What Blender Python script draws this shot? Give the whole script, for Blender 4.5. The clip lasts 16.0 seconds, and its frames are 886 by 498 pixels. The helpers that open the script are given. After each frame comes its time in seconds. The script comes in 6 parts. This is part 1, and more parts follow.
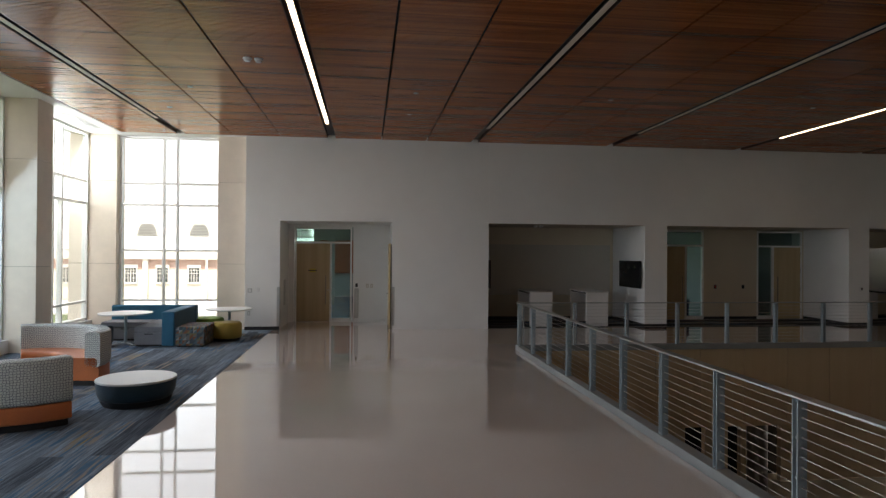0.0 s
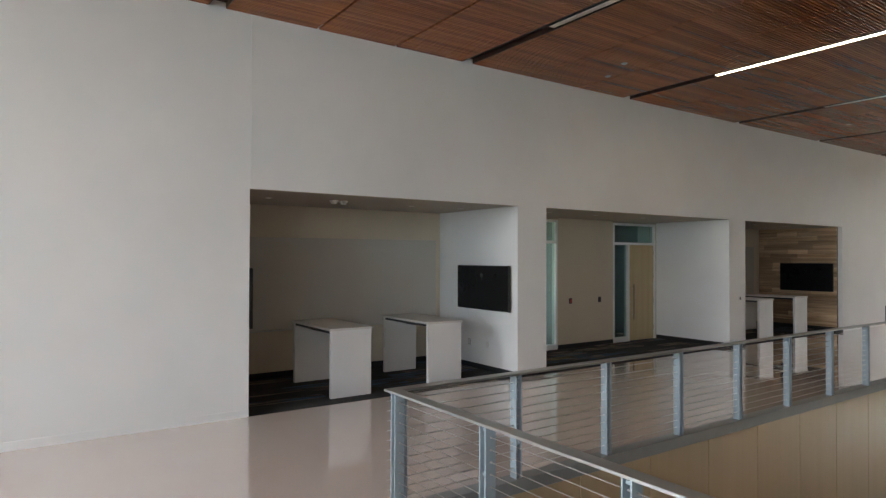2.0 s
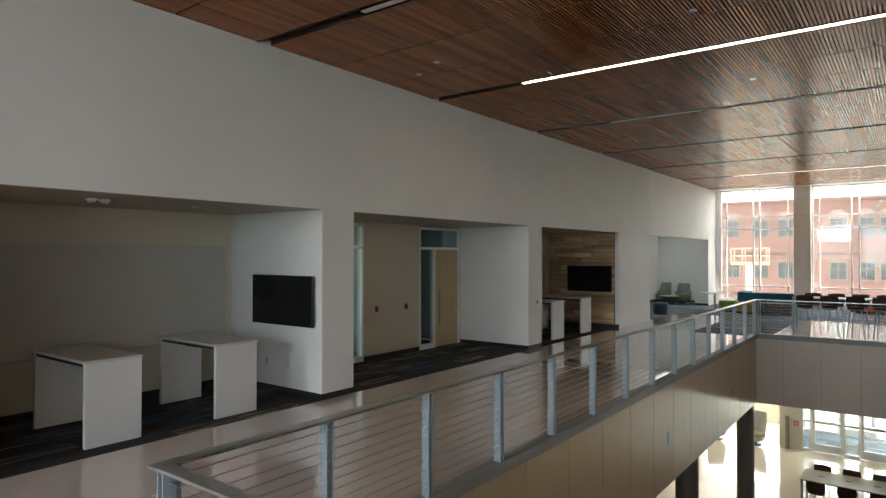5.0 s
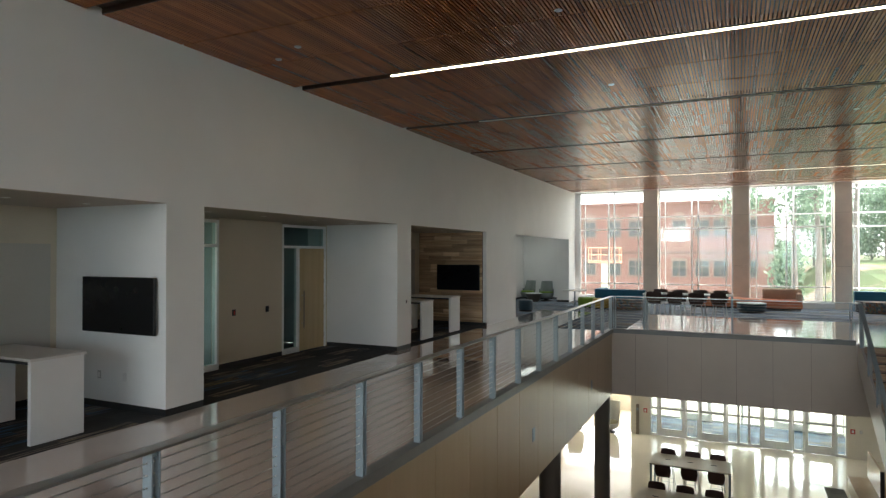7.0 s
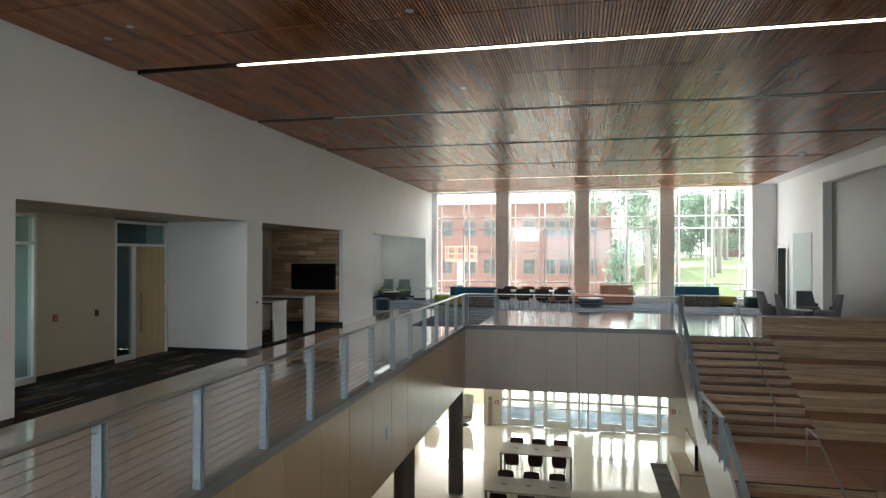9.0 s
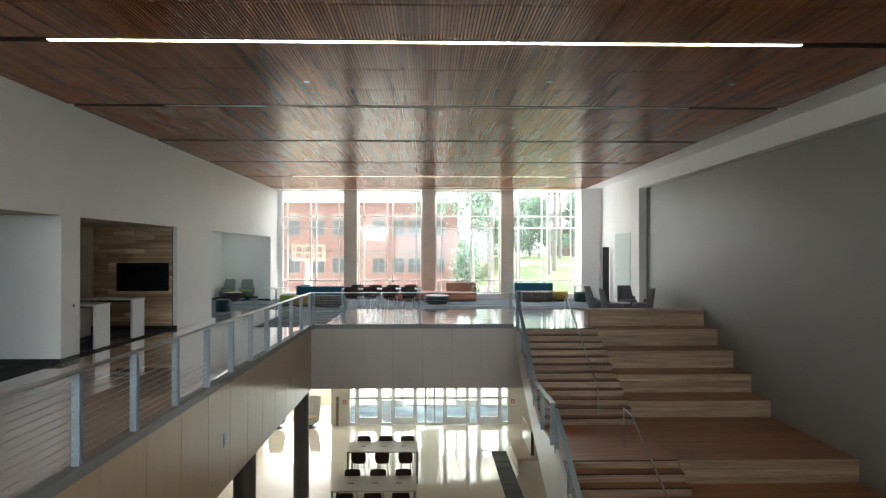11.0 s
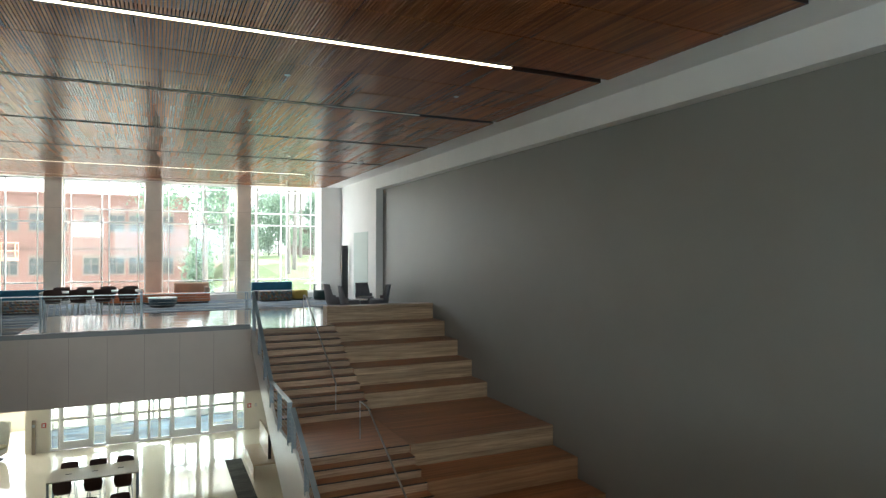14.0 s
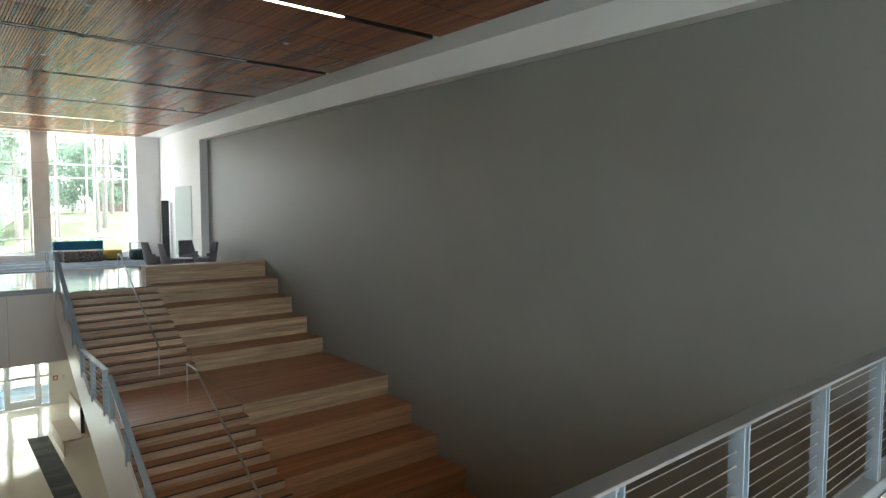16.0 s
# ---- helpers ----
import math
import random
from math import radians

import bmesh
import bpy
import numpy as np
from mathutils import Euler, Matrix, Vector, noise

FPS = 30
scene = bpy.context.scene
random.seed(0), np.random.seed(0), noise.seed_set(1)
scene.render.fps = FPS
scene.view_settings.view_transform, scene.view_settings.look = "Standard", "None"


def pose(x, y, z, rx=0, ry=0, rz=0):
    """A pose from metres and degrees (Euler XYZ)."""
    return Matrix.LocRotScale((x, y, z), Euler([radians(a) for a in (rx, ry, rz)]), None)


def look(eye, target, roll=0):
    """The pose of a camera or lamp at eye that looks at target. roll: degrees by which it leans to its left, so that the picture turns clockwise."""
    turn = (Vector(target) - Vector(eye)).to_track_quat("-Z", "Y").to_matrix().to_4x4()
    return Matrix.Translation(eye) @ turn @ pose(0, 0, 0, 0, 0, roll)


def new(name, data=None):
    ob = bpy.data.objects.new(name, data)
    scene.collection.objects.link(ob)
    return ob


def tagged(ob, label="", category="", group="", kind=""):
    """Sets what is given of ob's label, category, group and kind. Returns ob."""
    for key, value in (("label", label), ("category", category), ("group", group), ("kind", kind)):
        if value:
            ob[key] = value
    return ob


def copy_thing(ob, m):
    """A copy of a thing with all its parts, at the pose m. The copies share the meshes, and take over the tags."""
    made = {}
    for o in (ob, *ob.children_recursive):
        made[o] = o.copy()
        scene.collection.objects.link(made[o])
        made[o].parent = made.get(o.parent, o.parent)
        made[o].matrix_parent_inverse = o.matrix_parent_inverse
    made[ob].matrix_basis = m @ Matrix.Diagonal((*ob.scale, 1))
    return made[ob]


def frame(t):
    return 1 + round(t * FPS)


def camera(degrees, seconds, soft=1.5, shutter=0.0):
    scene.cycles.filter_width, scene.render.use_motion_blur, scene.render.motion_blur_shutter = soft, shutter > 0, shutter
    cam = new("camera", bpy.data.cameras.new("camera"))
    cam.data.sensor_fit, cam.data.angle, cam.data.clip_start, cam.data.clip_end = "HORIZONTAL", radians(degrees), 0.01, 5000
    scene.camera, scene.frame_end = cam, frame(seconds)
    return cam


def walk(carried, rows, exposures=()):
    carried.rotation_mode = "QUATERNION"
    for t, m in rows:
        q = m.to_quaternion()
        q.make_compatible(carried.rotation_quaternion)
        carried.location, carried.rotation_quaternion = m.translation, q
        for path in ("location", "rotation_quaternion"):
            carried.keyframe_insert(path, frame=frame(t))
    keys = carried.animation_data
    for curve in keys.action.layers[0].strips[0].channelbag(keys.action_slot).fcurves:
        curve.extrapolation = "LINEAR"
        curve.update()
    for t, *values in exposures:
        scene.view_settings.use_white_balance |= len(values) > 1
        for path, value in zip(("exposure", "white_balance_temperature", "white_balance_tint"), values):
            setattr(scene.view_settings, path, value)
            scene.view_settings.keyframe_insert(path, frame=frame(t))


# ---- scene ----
cam = camera(70.9, 16.0, 1.35)

EXPOSURES = [(0, 0.6, 7100, 20), (0.5, 0.6, 6900, 18), (1.0, 1.17, 6700, 19), (1.5, 2.03, 6750, 18), (2.0, 2.18, 6800, 17), (4.0, 1.92, 6900, 14), (6.5, 1.7, 6850, 13), (7.0, 1.64, 6800, 12), (8.5, 1.74, 6650, 12), (12.0, 2.0, 6500, 10), (14.0, 2.02, 6400, 7), (15.0, 2.15, 6400, 7), (16.0, 2.3, 6400, 8)]
PATH = [
    (0, (-0.849, -0.018, 2.188), (-0.607, 1.967, 2.2), 0.44),
    (0.5, (-0.767, 4.212, 2.132), (-0.465, 6.189, 2.149), 0.41),
    (1, (-0.415, 7.566, 2.04), (0.113, 9.495, 2.066), 0.43),
    (1.5, (-0.054, 9.22, 2.122), (1.014, 10.911, 2.143), 0.19),
    (2, (0.046, 9.421, 2.142), (1.183, 11.067, 2.167), 0.16),
    (2.5, (0.122, 9.601, 2.188), (1.329, 11.196, 2.213), 0.25),
    (3, (0.209, 9.767, 2.227), (1.492, 11.3, 2.252), 0.23),
    (3.5, (0.326, 9.908, 2.269), (1.69, 11.37, 2.291), 0.29),
    (4, (0.425, 10.03, 2.3), (1.874, 11.408, 2.321), 0.20),
    (6.5, (0.962, 10.374, 2.32), (2.726, 11.316, 2.338), 0.04),
    (7, (1.06, 10.381, 2.321), (2.869, 11.235, 2.338), 0.05),
    (7.5, (1.118, 10.369, 2.304), (2.969, 11.128, 2.324), 0.05),
    (8, (1.138, 10.37, 2.298), (3.03, 11.018, 2.317), -0.01),
    (8.5, (1.141, 10.327, 2.324), (3.067, 10.866, 2.338), 0.07),
    (9, (1.14, 10.29, 2.315), (3.093, 10.721, 2.329), 0.06),
    (11.5, (1.15, 10.18, 2.27), (3.143, 10.01, 2.281), 0.03),
    (12, (1.15, 10.17, 2.26), (3.128, 9.872, 2.27), 0.06),
    (12.5, (1.15, 10.16, 2.25), (3.102, 9.726, 2.26), 0.10),
    (13, (1.155, 10.15, 2.245), (3.072, 9.58, 2.255), 0.10),
    (13.5, (1.16, 10.14, 2.24), (3.029, 9.428, 2.25), 0.06),
    (14, (1.165, 10.13, 2.23), (2.981, 9.291, 2.241), 0.09),
    (14.5, (1.165, 10.125, 2.22), (2.922, 9.17, 2.232), 0.10),
    (15, (1.155, 10.125, 2.21), (2.847, 9.059, 2.19), 0.08),
    (15.5, (1.135, 10.13, 2.195), (2.753, 8.956, 2.121), 0.08),
    (16, (1.11, 10.15, 2.18), (2.642, 8.87, 2.053), 0.09),
]
walk(cam, [(t, look(eye, target, roll)) for t, eye, target, roll in PATH], EXPOSURES)

# ---- world, sun and the large lights ----
world = bpy.data.worlds.new("sky")
scene.world = world
world.use_nodes = True
wn = world.node_tree.nodes
sky = wn.new("ShaderNodeTexSky")
sky.sky_type = "NISHITA"
sky.sun_disc = False
sky.sun_elevation = radians(60)
sky.sun_rotation = radians(169)
sky.air_density, sky.dust_density, sky.ozone_density = 1.0, 3.0, 1.0
wn["Background"].inputs["Strength"].default_value = 0.15
haze = wn.new("ShaderNodeMix")
haze.data_type = "RGBA"
haze.inputs[0].default_value = 0.6
haze.inputs[7].default_value = (12.2, 12.4, 12.6, 1)
world.node_tree.links.new(sky.outputs[0], haze.inputs[6])
world.node_tree.links.new(haze.outputs[2], wn["Background"].inputs["Color"])

sun_data = bpy.data.lights.new("sun", "SUN")
sun_data.energy, sun_data.angle, sun_data.color = 5.0, radians(0.5), (1.0, 0.95, 0.88)
sun = new("sun", sun_data)
sun.matrix_world = look((0, 0, 0), (-0.10, 0.5, -0.86))


def window_light(x, y, z, wide, high, towards, watts, colour=(0.50, 0.76, 1.0)):
    """An area lamp that stands in a window's opening for the light of the sky."""
    data = bpy.data.lights.new("window_light", "AREA")
    data.shape, data.size, data.size_y, data.energy, data.color = "RECTANGLE", wide, high, watts, colour
    ob = new("window_light", data)
    ob.matrix_world = look((x, y, z), (x + towards[0], y + towards[1], z + towards[2]))
    return ob


for wy, power in ((12.4, 62), (8.5, 56), (4.6, 42), (0.7, 34)):
    window_light(-8.9, wy, 2.85, 3.0, 4.6, (1, 0, -0.75), power)
window_light(-9.15, 16.45, 4.55, 3.0, 1.7, (1, -0.15, -0.45), 120, (0.86, 0.95, 1.0))
# unseen strips at the east window heads and one jamb, added as fill
for wy, power in ((4.38, 17), (8.26, 17), (12.14, 15), (15.85, 7)):
    window_light(31.85, wy, 5.22, 2.7, 0.3, (0.13, 0, -1), power, (0.90, 0.97, 1.0))
window_light(31.9, 5.9, 2.9, 0.3, 4.4, (-0.14, -1, 0), 34, (0.90, 0.97, 1.0))
window_light(32.9, 10.2, -3.35, 7.2, 1.8, (-1, 0, -0.1), 205, (0.93, 0.98, 1.0))
window_light(32.5, 16.5, -3.2, 3.5, 2.0, (-1, -0.1, 0), 85, (0.93, 0.98, 1.0))

# ---- small tools ----
WALL_Y, CEIL, SOFFIT, LOW = 17.75, 5.395, 3.05, -5.19
GRADE = -4.5            # the ground outside, beyond the forecourt
VOID_W, VOID_E, VOID_N, STAIR_Y = 2.53, 20.2, 13.8, 7.6
SOUTH_Y = 1.45
SLOTS = [2.21 + 4.07 * k for k in range(-2, 8)]


def box(bm, x0, x1, y0, y1, z0, z1, bevel=0.0, seg=1):
    """Adds a box, with its edges rounded if asked."""
    vs = [bm.verts.new((x, y, z)) for x in (x0, x1) for y in (y0, y1) for z in (z0, z1)]
    faces = [bm.faces.new([vs[i] for i in q]) for q in ((0, 1, 3, 2), (4, 6, 7, 5), (0, 4, 5, 1), (2, 3, 7, 6), (0, 2, 6, 4), (1, 5, 7, 3))]
    if bevel > 0:
        edges = list({e for f in faces for e in f.edges})
        bmesh.ops.bevel(bm, geom=edges, offset=bevel, segments=seg, affect="EDGES", profile=0.5)
    return bm


def boxes(*rows, bevel=0.0):
    bm = bmesh.new()
    for row in rows:
        box(bm, *row, bevel=bevel)
    return bm


def rod(bm, a, b, r, seg=10):
    """Adds a round bar from a to b."""
    a, b = Vector(a), Vector(b)
    m = Matrix.Translation((a + b) / 2) @ (b - a).to_track_quat("Z", "Y").to_matrix().to_4x4()
    bmesh.ops.create_cone(bm, cap_ends=True, segments=seg, radius1=r, radius2=r, depth=(b - a).length, matrix=m)
    return bm


def bar(bm, a, b, wide, thick):
    """Adds a flat bar from a to b: wide across (level), thick upright."""
    a, b = Vector(a), Vector(b)
    d = (b - a).normalized()
    side = d.cross(Vector((0, 0, 1))).normalized() * wide / 2
    up = side.cross(d).normalized() * thick / 2
    vs = [bm.verts.new(p + s * side + u * up) for p in (a, b) for s, u in ((-1, -1), (1, -1), (1, 1), (-1, 1))]
    for q in ((0, 1, 2, 3), (7, 6, 5, 4), (0, 4, 5, 1), (1, 5, 6, 2), (2, 6, 7, 3), (3, 7, 4, 0)):
        bm.faces.new([vs[i] for i in q])
    return bm


def prism(bm, outline, axis, lo, hi):
    """Adds a flat outline (pairs) pushed along an axis: 'y' takes (x, z), 'z' takes (x, y), 'x' takes (y, z)."""
    def place(p, v):
        return {"y": (p[0], v, p[1]), "z": (p[0], p[1], v), "x": (v, p[0], p[1])}[axis]
    low = [bm.verts.new(place(p, lo)) for p in outline]
    high = [bm.verts.new(place(p, hi)) for p in outline]
    bm.faces.new(low)
    bm.faces.new(high[::-1])
    n = len(outline)
    for i in range(n):
        bm.faces.new((low[i], high[i], high[(i + 1) % n], low[(i + 1) % n]))
    return bm


def lathe(bm, profile, seg=32, sx=1.0, sy=1.0, at=(0, 0, 0)):
    """Adds a turned form from (radius, height) pairs, closed at both ends."""
    rings = []
    for r, z in profile:
        rings.append([bm.verts.new((at[0] + sx * r * math.cos(2 * math.pi * k / seg), at[1] + sy * r * math.sin(2 * math.pi * k / seg), at[2] + z)) for k in range(seg)])
    for a, b in zip(rings, rings[1:]):
        for k in range(seg):
            bm.faces.new((a[k], a[(k + 1) % seg], b[(k + 1) % seg], b[k]))
    bm.faces.new(rings[0][::-1])
    bm.faces.new(rings[-1])
    return bm


def mesh_of(name, bm, material, smooth=False):
    bmesh.ops.recalc_face_normals(bm, faces=bm.faces)
    me = bpy.data.meshes.new(name)
    bm.to_mesh(me)
    bm.free()
    if smooth:
        for p in me.polygons:
            p.use_smooth = True
        me.set_sharp_from_angle(angle=radians(40))
    me.materials.append(material)
    return me


def part(name, bm, material, parent, label="", smooth=False):
    """One mesh object under a thing or a part."""
    ob = new(name, mesh_of(name, bm, material, smooth))
    ob.parent = parent
    if label:
        ob["label"] = label
    return ob


def thing(name, label, category, m=None, group=""):
    """An Empty at the base of a thing, which its parts hang from."""
    ob = new(name)
    ob.empty_display_size = 0.1
    ob.matrix_basis = m or Matrix()
    return tagged(ob, label, category, group)


def single(name, bm, material, label, category, m=None, group="", smooth=False):
    """A thing of one mesh."""
    ob = new(name, mesh_of(name, bm, material, smooth))
    ob.matrix_basis = m or Matrix()
    return tagged(ob, label, category, group)


def setting(name, bm, material, label="", smooth=False):
    """A piece of the setting."""
    ob = new(name, mesh_of(name, bm, material, smooth))
    return tagged(ob, label, "", "", "structure")


# ---- materials ----
def blank(name):
    mat = bpy.data.materials.new(name)
    mat.use_nodes = True
    nt = mat.node_tree
    return mat, nt, nt.nodes["Principled BSDF"]


def noise_node(nt, scale, detail=4.0, stretch=(1, 1, 1), rough=0.6):
    tc = nt.nodes.new("ShaderNodeTexCoord")
    mp = nt.nodes.new("ShaderNodeMapping")
    mp.inputs["Scale"].default_value = stretch
    nz = nt.nodes.new("ShaderNodeTexNoise")
    nz.inputs["Scale"].default_value, nz.inputs["Detail"].default_value, nz.inputs["Roughness"].default_value = scale, detail, rough
    nt.links.new(tc.outputs["Object"], mp.inputs[0])
    nt.links.new(mp.outputs[0], nz.inputs["Vector"])
    return nz


def ramp_node(nt, source, stops):
    rp = nt.nodes.new("ShaderNodeValToRGB")
    els = rp.color_ramp.elements
    while len(els) < len(stops):
        els.new(0.5)
    for e, (at, c) in zip(els, stops):
        e.position, e.color = at, (*c, 1)
    nt.links.new(source, rp.inputs[0])
    return rp


def mixed(nt, a, b, fac, kind="MIX"):
    mx = nt.nodes.new("ShaderNodeMix")
    mx.data_type, mx.blend_type = "RGBA", kind
    if isinstance(fac, (int, float)):
        mx.inputs[0].default_value = fac
    else:
        nt.links.new(fac, mx.inputs[0])
    for sock, v in ((mx.inputs[6], a), (mx.inputs[7], b)):
        if isinstance(v, tuple):
            sock.default_value = (*v, 1)
        else:
            nt.links.new(v, sock)
    return mx.outputs[2]


def bumped(nt, bsdf, height, strength, distance=0.01):
    bp = nt.nodes.new("ShaderNodeBump")
    bp.inputs["Strength"].default_value, bp.inputs["Distance"].default_value = strength, distance
    nt.links.new(height, bp.inputs["Height"])
    nt.links.new(bp.outputs[0], bsdf.inputs["Normal"])


def shade(c, k):
    return tuple(min(1.0, v * k) for v in c)


def paint(name, colour, rough=0.5, metal=0.0, var=0.08, scale=1.5, fine=120.0, bump=0.05, stretch=(1, 1, 1)):
    """A plain surface with broad unevenness, fine grain and slight relief."""
    mat, nt, bsdf = blank(name)
    broad = noise_node(nt, scale, 3, stretch)
    rp = ramp_node(nt, broad.outputs[0], [(0.3, shade(colour, 1 - var)), (0.7, shade(colour, 1 + var))])
    grain = noise_node(nt, fine, 2, stretch)
    gr = ramp_node(nt, grain.outputs[0], [(0.25, (0.5 - var / 3,) * 3), (0.75, (0.5 + var / 3,) * 3)])
    col = mixed(nt, rp.outputs[0], gr.outputs[0], 0.5, "OVERLAY")
    nt.links.new(col, bsdf.inputs["Base Color"])
    rr = nt.nodes.new("ShaderNodeMapRange")
    rr.inputs["To Min"].default_value, rr.inputs["To Max"].default_value = max(0.02, rough - 0.06), min(1, rough + 0.06)
    nt.links.new(broad.outputs[0], rr.inputs[0])
    nt.links.new(rr.outputs[0], bsdf.inputs["Roughness"])
    bsdf.inputs["Metallic"].default_value = metal
    if bump:
        bumped(nt, bsdf, grain.outputs[0], bump, 0.003)
    return mat


def wood(name, dark, light, along="x", rough=0.45, scale=1.0, by_piece=0.25, coat=0.0, relief=0.12):
    """Wood with grain along an axis; each piece or island differs in tone."""
    mat, nt, bsdf = blank(name)
    st = {"x": (0.35, 9, 9), "y": (9, 0.35, 9), "z": (9, 9, 0.35)}[along]
    st = tuple(v * scale for v in st)
    grain = noise_node(nt, 2.2, 7, st, 0.65)
    geo = nt.nodes.new("ShaderNodeNewGeometry")
    info = nt.nodes.new("ShaderNodeObjectInfo")
    add = nt.nodes.new("ShaderNodeMath")
    add.operation = "ADD"
    nt.links.new(geo.outputs["Random Per Island"], add.inputs[0])
    nt.links.new(info.outputs["Random"], add.inputs[1])
    fr = nt.nodes.new("ShaderNodeMath")
    fr.operation = "FRACT"
    nt.links.new(add.outputs[0], fr.inputs[0])
    rp = ramp_node(nt, grain.outputs[0], [(0.3, dark), (0.5, tuple((a + b) / 2 for a, b in zip(dark, light))), (0.68, light)])
    tone = ramp_node(nt, fr.outputs[0], [(0.0, (0.5 - by_piece, 0.5 - by_piece * 1.05, 0.5 - by_piece * 1.1)), (1.0, (0.5 + by_piece,) * 3)])
    col = mixed(nt, rp.outputs[0], tone.outputs[0], 0.6, "OVERLAY")
    nt.links.new(col, bsdf.inputs["Base Color"])
    bsdf.inputs["Roughness"].default_value = rough
    bsdf.inputs["Coat Weight"].default_value = coat
    bsdf.inputs["Coat Roughness"].default_value = 0.15
    bumped(nt, bsdf, grain.outputs[0], relief, 0.004)
    return mat


def carpet(name, along="y", base=((0.026, 0.038, 0.058), (0.18, 0.225, 0.28)), accents=True):
    """Plank carpet: staggered planks of differing tone, streaked along their length, some with ochre, tan or blue streaks."""
    mat, nt, bsdf = blank(name)
    tc = nt.nodes.new("ShaderNodeTexCoord")
    mp = nt.nodes.new("ShaderNodeMapping")
    mp.inputs["Rotation"].default_value = (0, 0, radians(90) if along == "y" else 0)
    nt.links.new(tc.outputs["Object"], mp.inputs[0])
    planks = []
    for seed in (0.0, 13.0):
        br = nt.nodes.new("ShaderNodeTexBrick")
        br.offset, br.squash = 0.37, 1.0
        br.inputs["Color1"].default_value, br.inputs["Color2"].default_value, br.inputs["Mortar"].default_value = (0, 0, 0, 1), (1, 1, 1, 1), (0.4, 0.4, 0.4, 1)
        br.inputs["Scale"].default_value, br.inputs["Mortar Size"].default_value = 1.0, 0.0
        br.inputs["Brick Width"].default_value, br.inputs["Row Height"].default_value = 1.0, 0.25
        sh = nt.nodes.new("ShaderNodeVectorMath")
        sh.operation = "ADD"
        sh.inputs[1].default_value = (seed * 1.0, seed, 0)
        nt.links.new(mp.outputs[0], sh.inputs[0])
        nt.links.new(sh.outputs[0], br.inputs["Vector"])
        planks.append(br.outputs["Color"])
    st = {"y": (34, 1.3, 1), "x": (1.3, 34, 1)}[along]
    streak = noise_node(nt, 1.0, 3, st, 0.6)
    push = nt.nodes.new("ShaderNodeMath")
    push.operation = "MULTIPLY_ADD"
    nt.links.new(planks[0], push.inputs[0])
    push.inputs[1].default_value, push.inputs[2].default_value = 0.30, -0.15
    level = nt.nodes.new("ShaderNodeMath")
    nt.links.new(streak.outputs[0], level.inputs[0])
    nt.links.new(push.outputs[0], level.inputs[1])
    rp = ramp_node(nt, level.outputs[0], [(0.3, base[0]), (0.5, tuple((a + b) / 2 for a, b in zip(*base))), (0.68, base[1]), (0.8, shade(base[1], 1.6))])
    col = rp.outputs[0]
    if accents:
        st2 = {"y": (22, 1.0, 1), "x": (1.0, 22, 1)}[along]
        for seed, c, lo, plank, at in ((3.0, (0.27, 0.20, 0.10), 0.54, planks[1], 0.86), (31.7, (0.045, 0.12, 0.21), 0.53, planks[0], 0.8), (77.1, (0.27, 0.22, 0.18), 0.53, planks[1], 0.74)):
            n2 = noise_node(nt, 1.0, 2, st2, 0.5)
            n2.inputs["Vector"].links[0].from_node.inputs["Location"].default_value = (seed, seed * 1.7, 0)
            m2 = ramp_node(nt, n2.outputs[0], [(lo, (0, 0, 0)), (lo + 0.06, (1, 1, 1))])
            m3 = ramp_node(nt, plank, [(at, (0, 0, 0)), (at + 0.01, (1, 1, 1))])
            col = mixed(nt, col, c, mixed(nt, (0.0, 0.0, 0.0), m2.outputs[0], m3.outputs[0]))
    pile = noise_node(nt, 220, 2)
    pr = ramp_node(nt, pile.outputs[0], [(0.3, (0.36,) * 3), (0.7, (0.62,) * 3)])
    col = mixed(nt, col, pr.outputs[0], 0.6, "OVERLAY")
    nt.links.new(col, bsdf.inputs["Base Color"])
    bsdf.inputs["Roughness"].default_value = 0.95
    bumped(nt, bsdf, pile.outputs[0], 0.5, 0.006)
    return mat


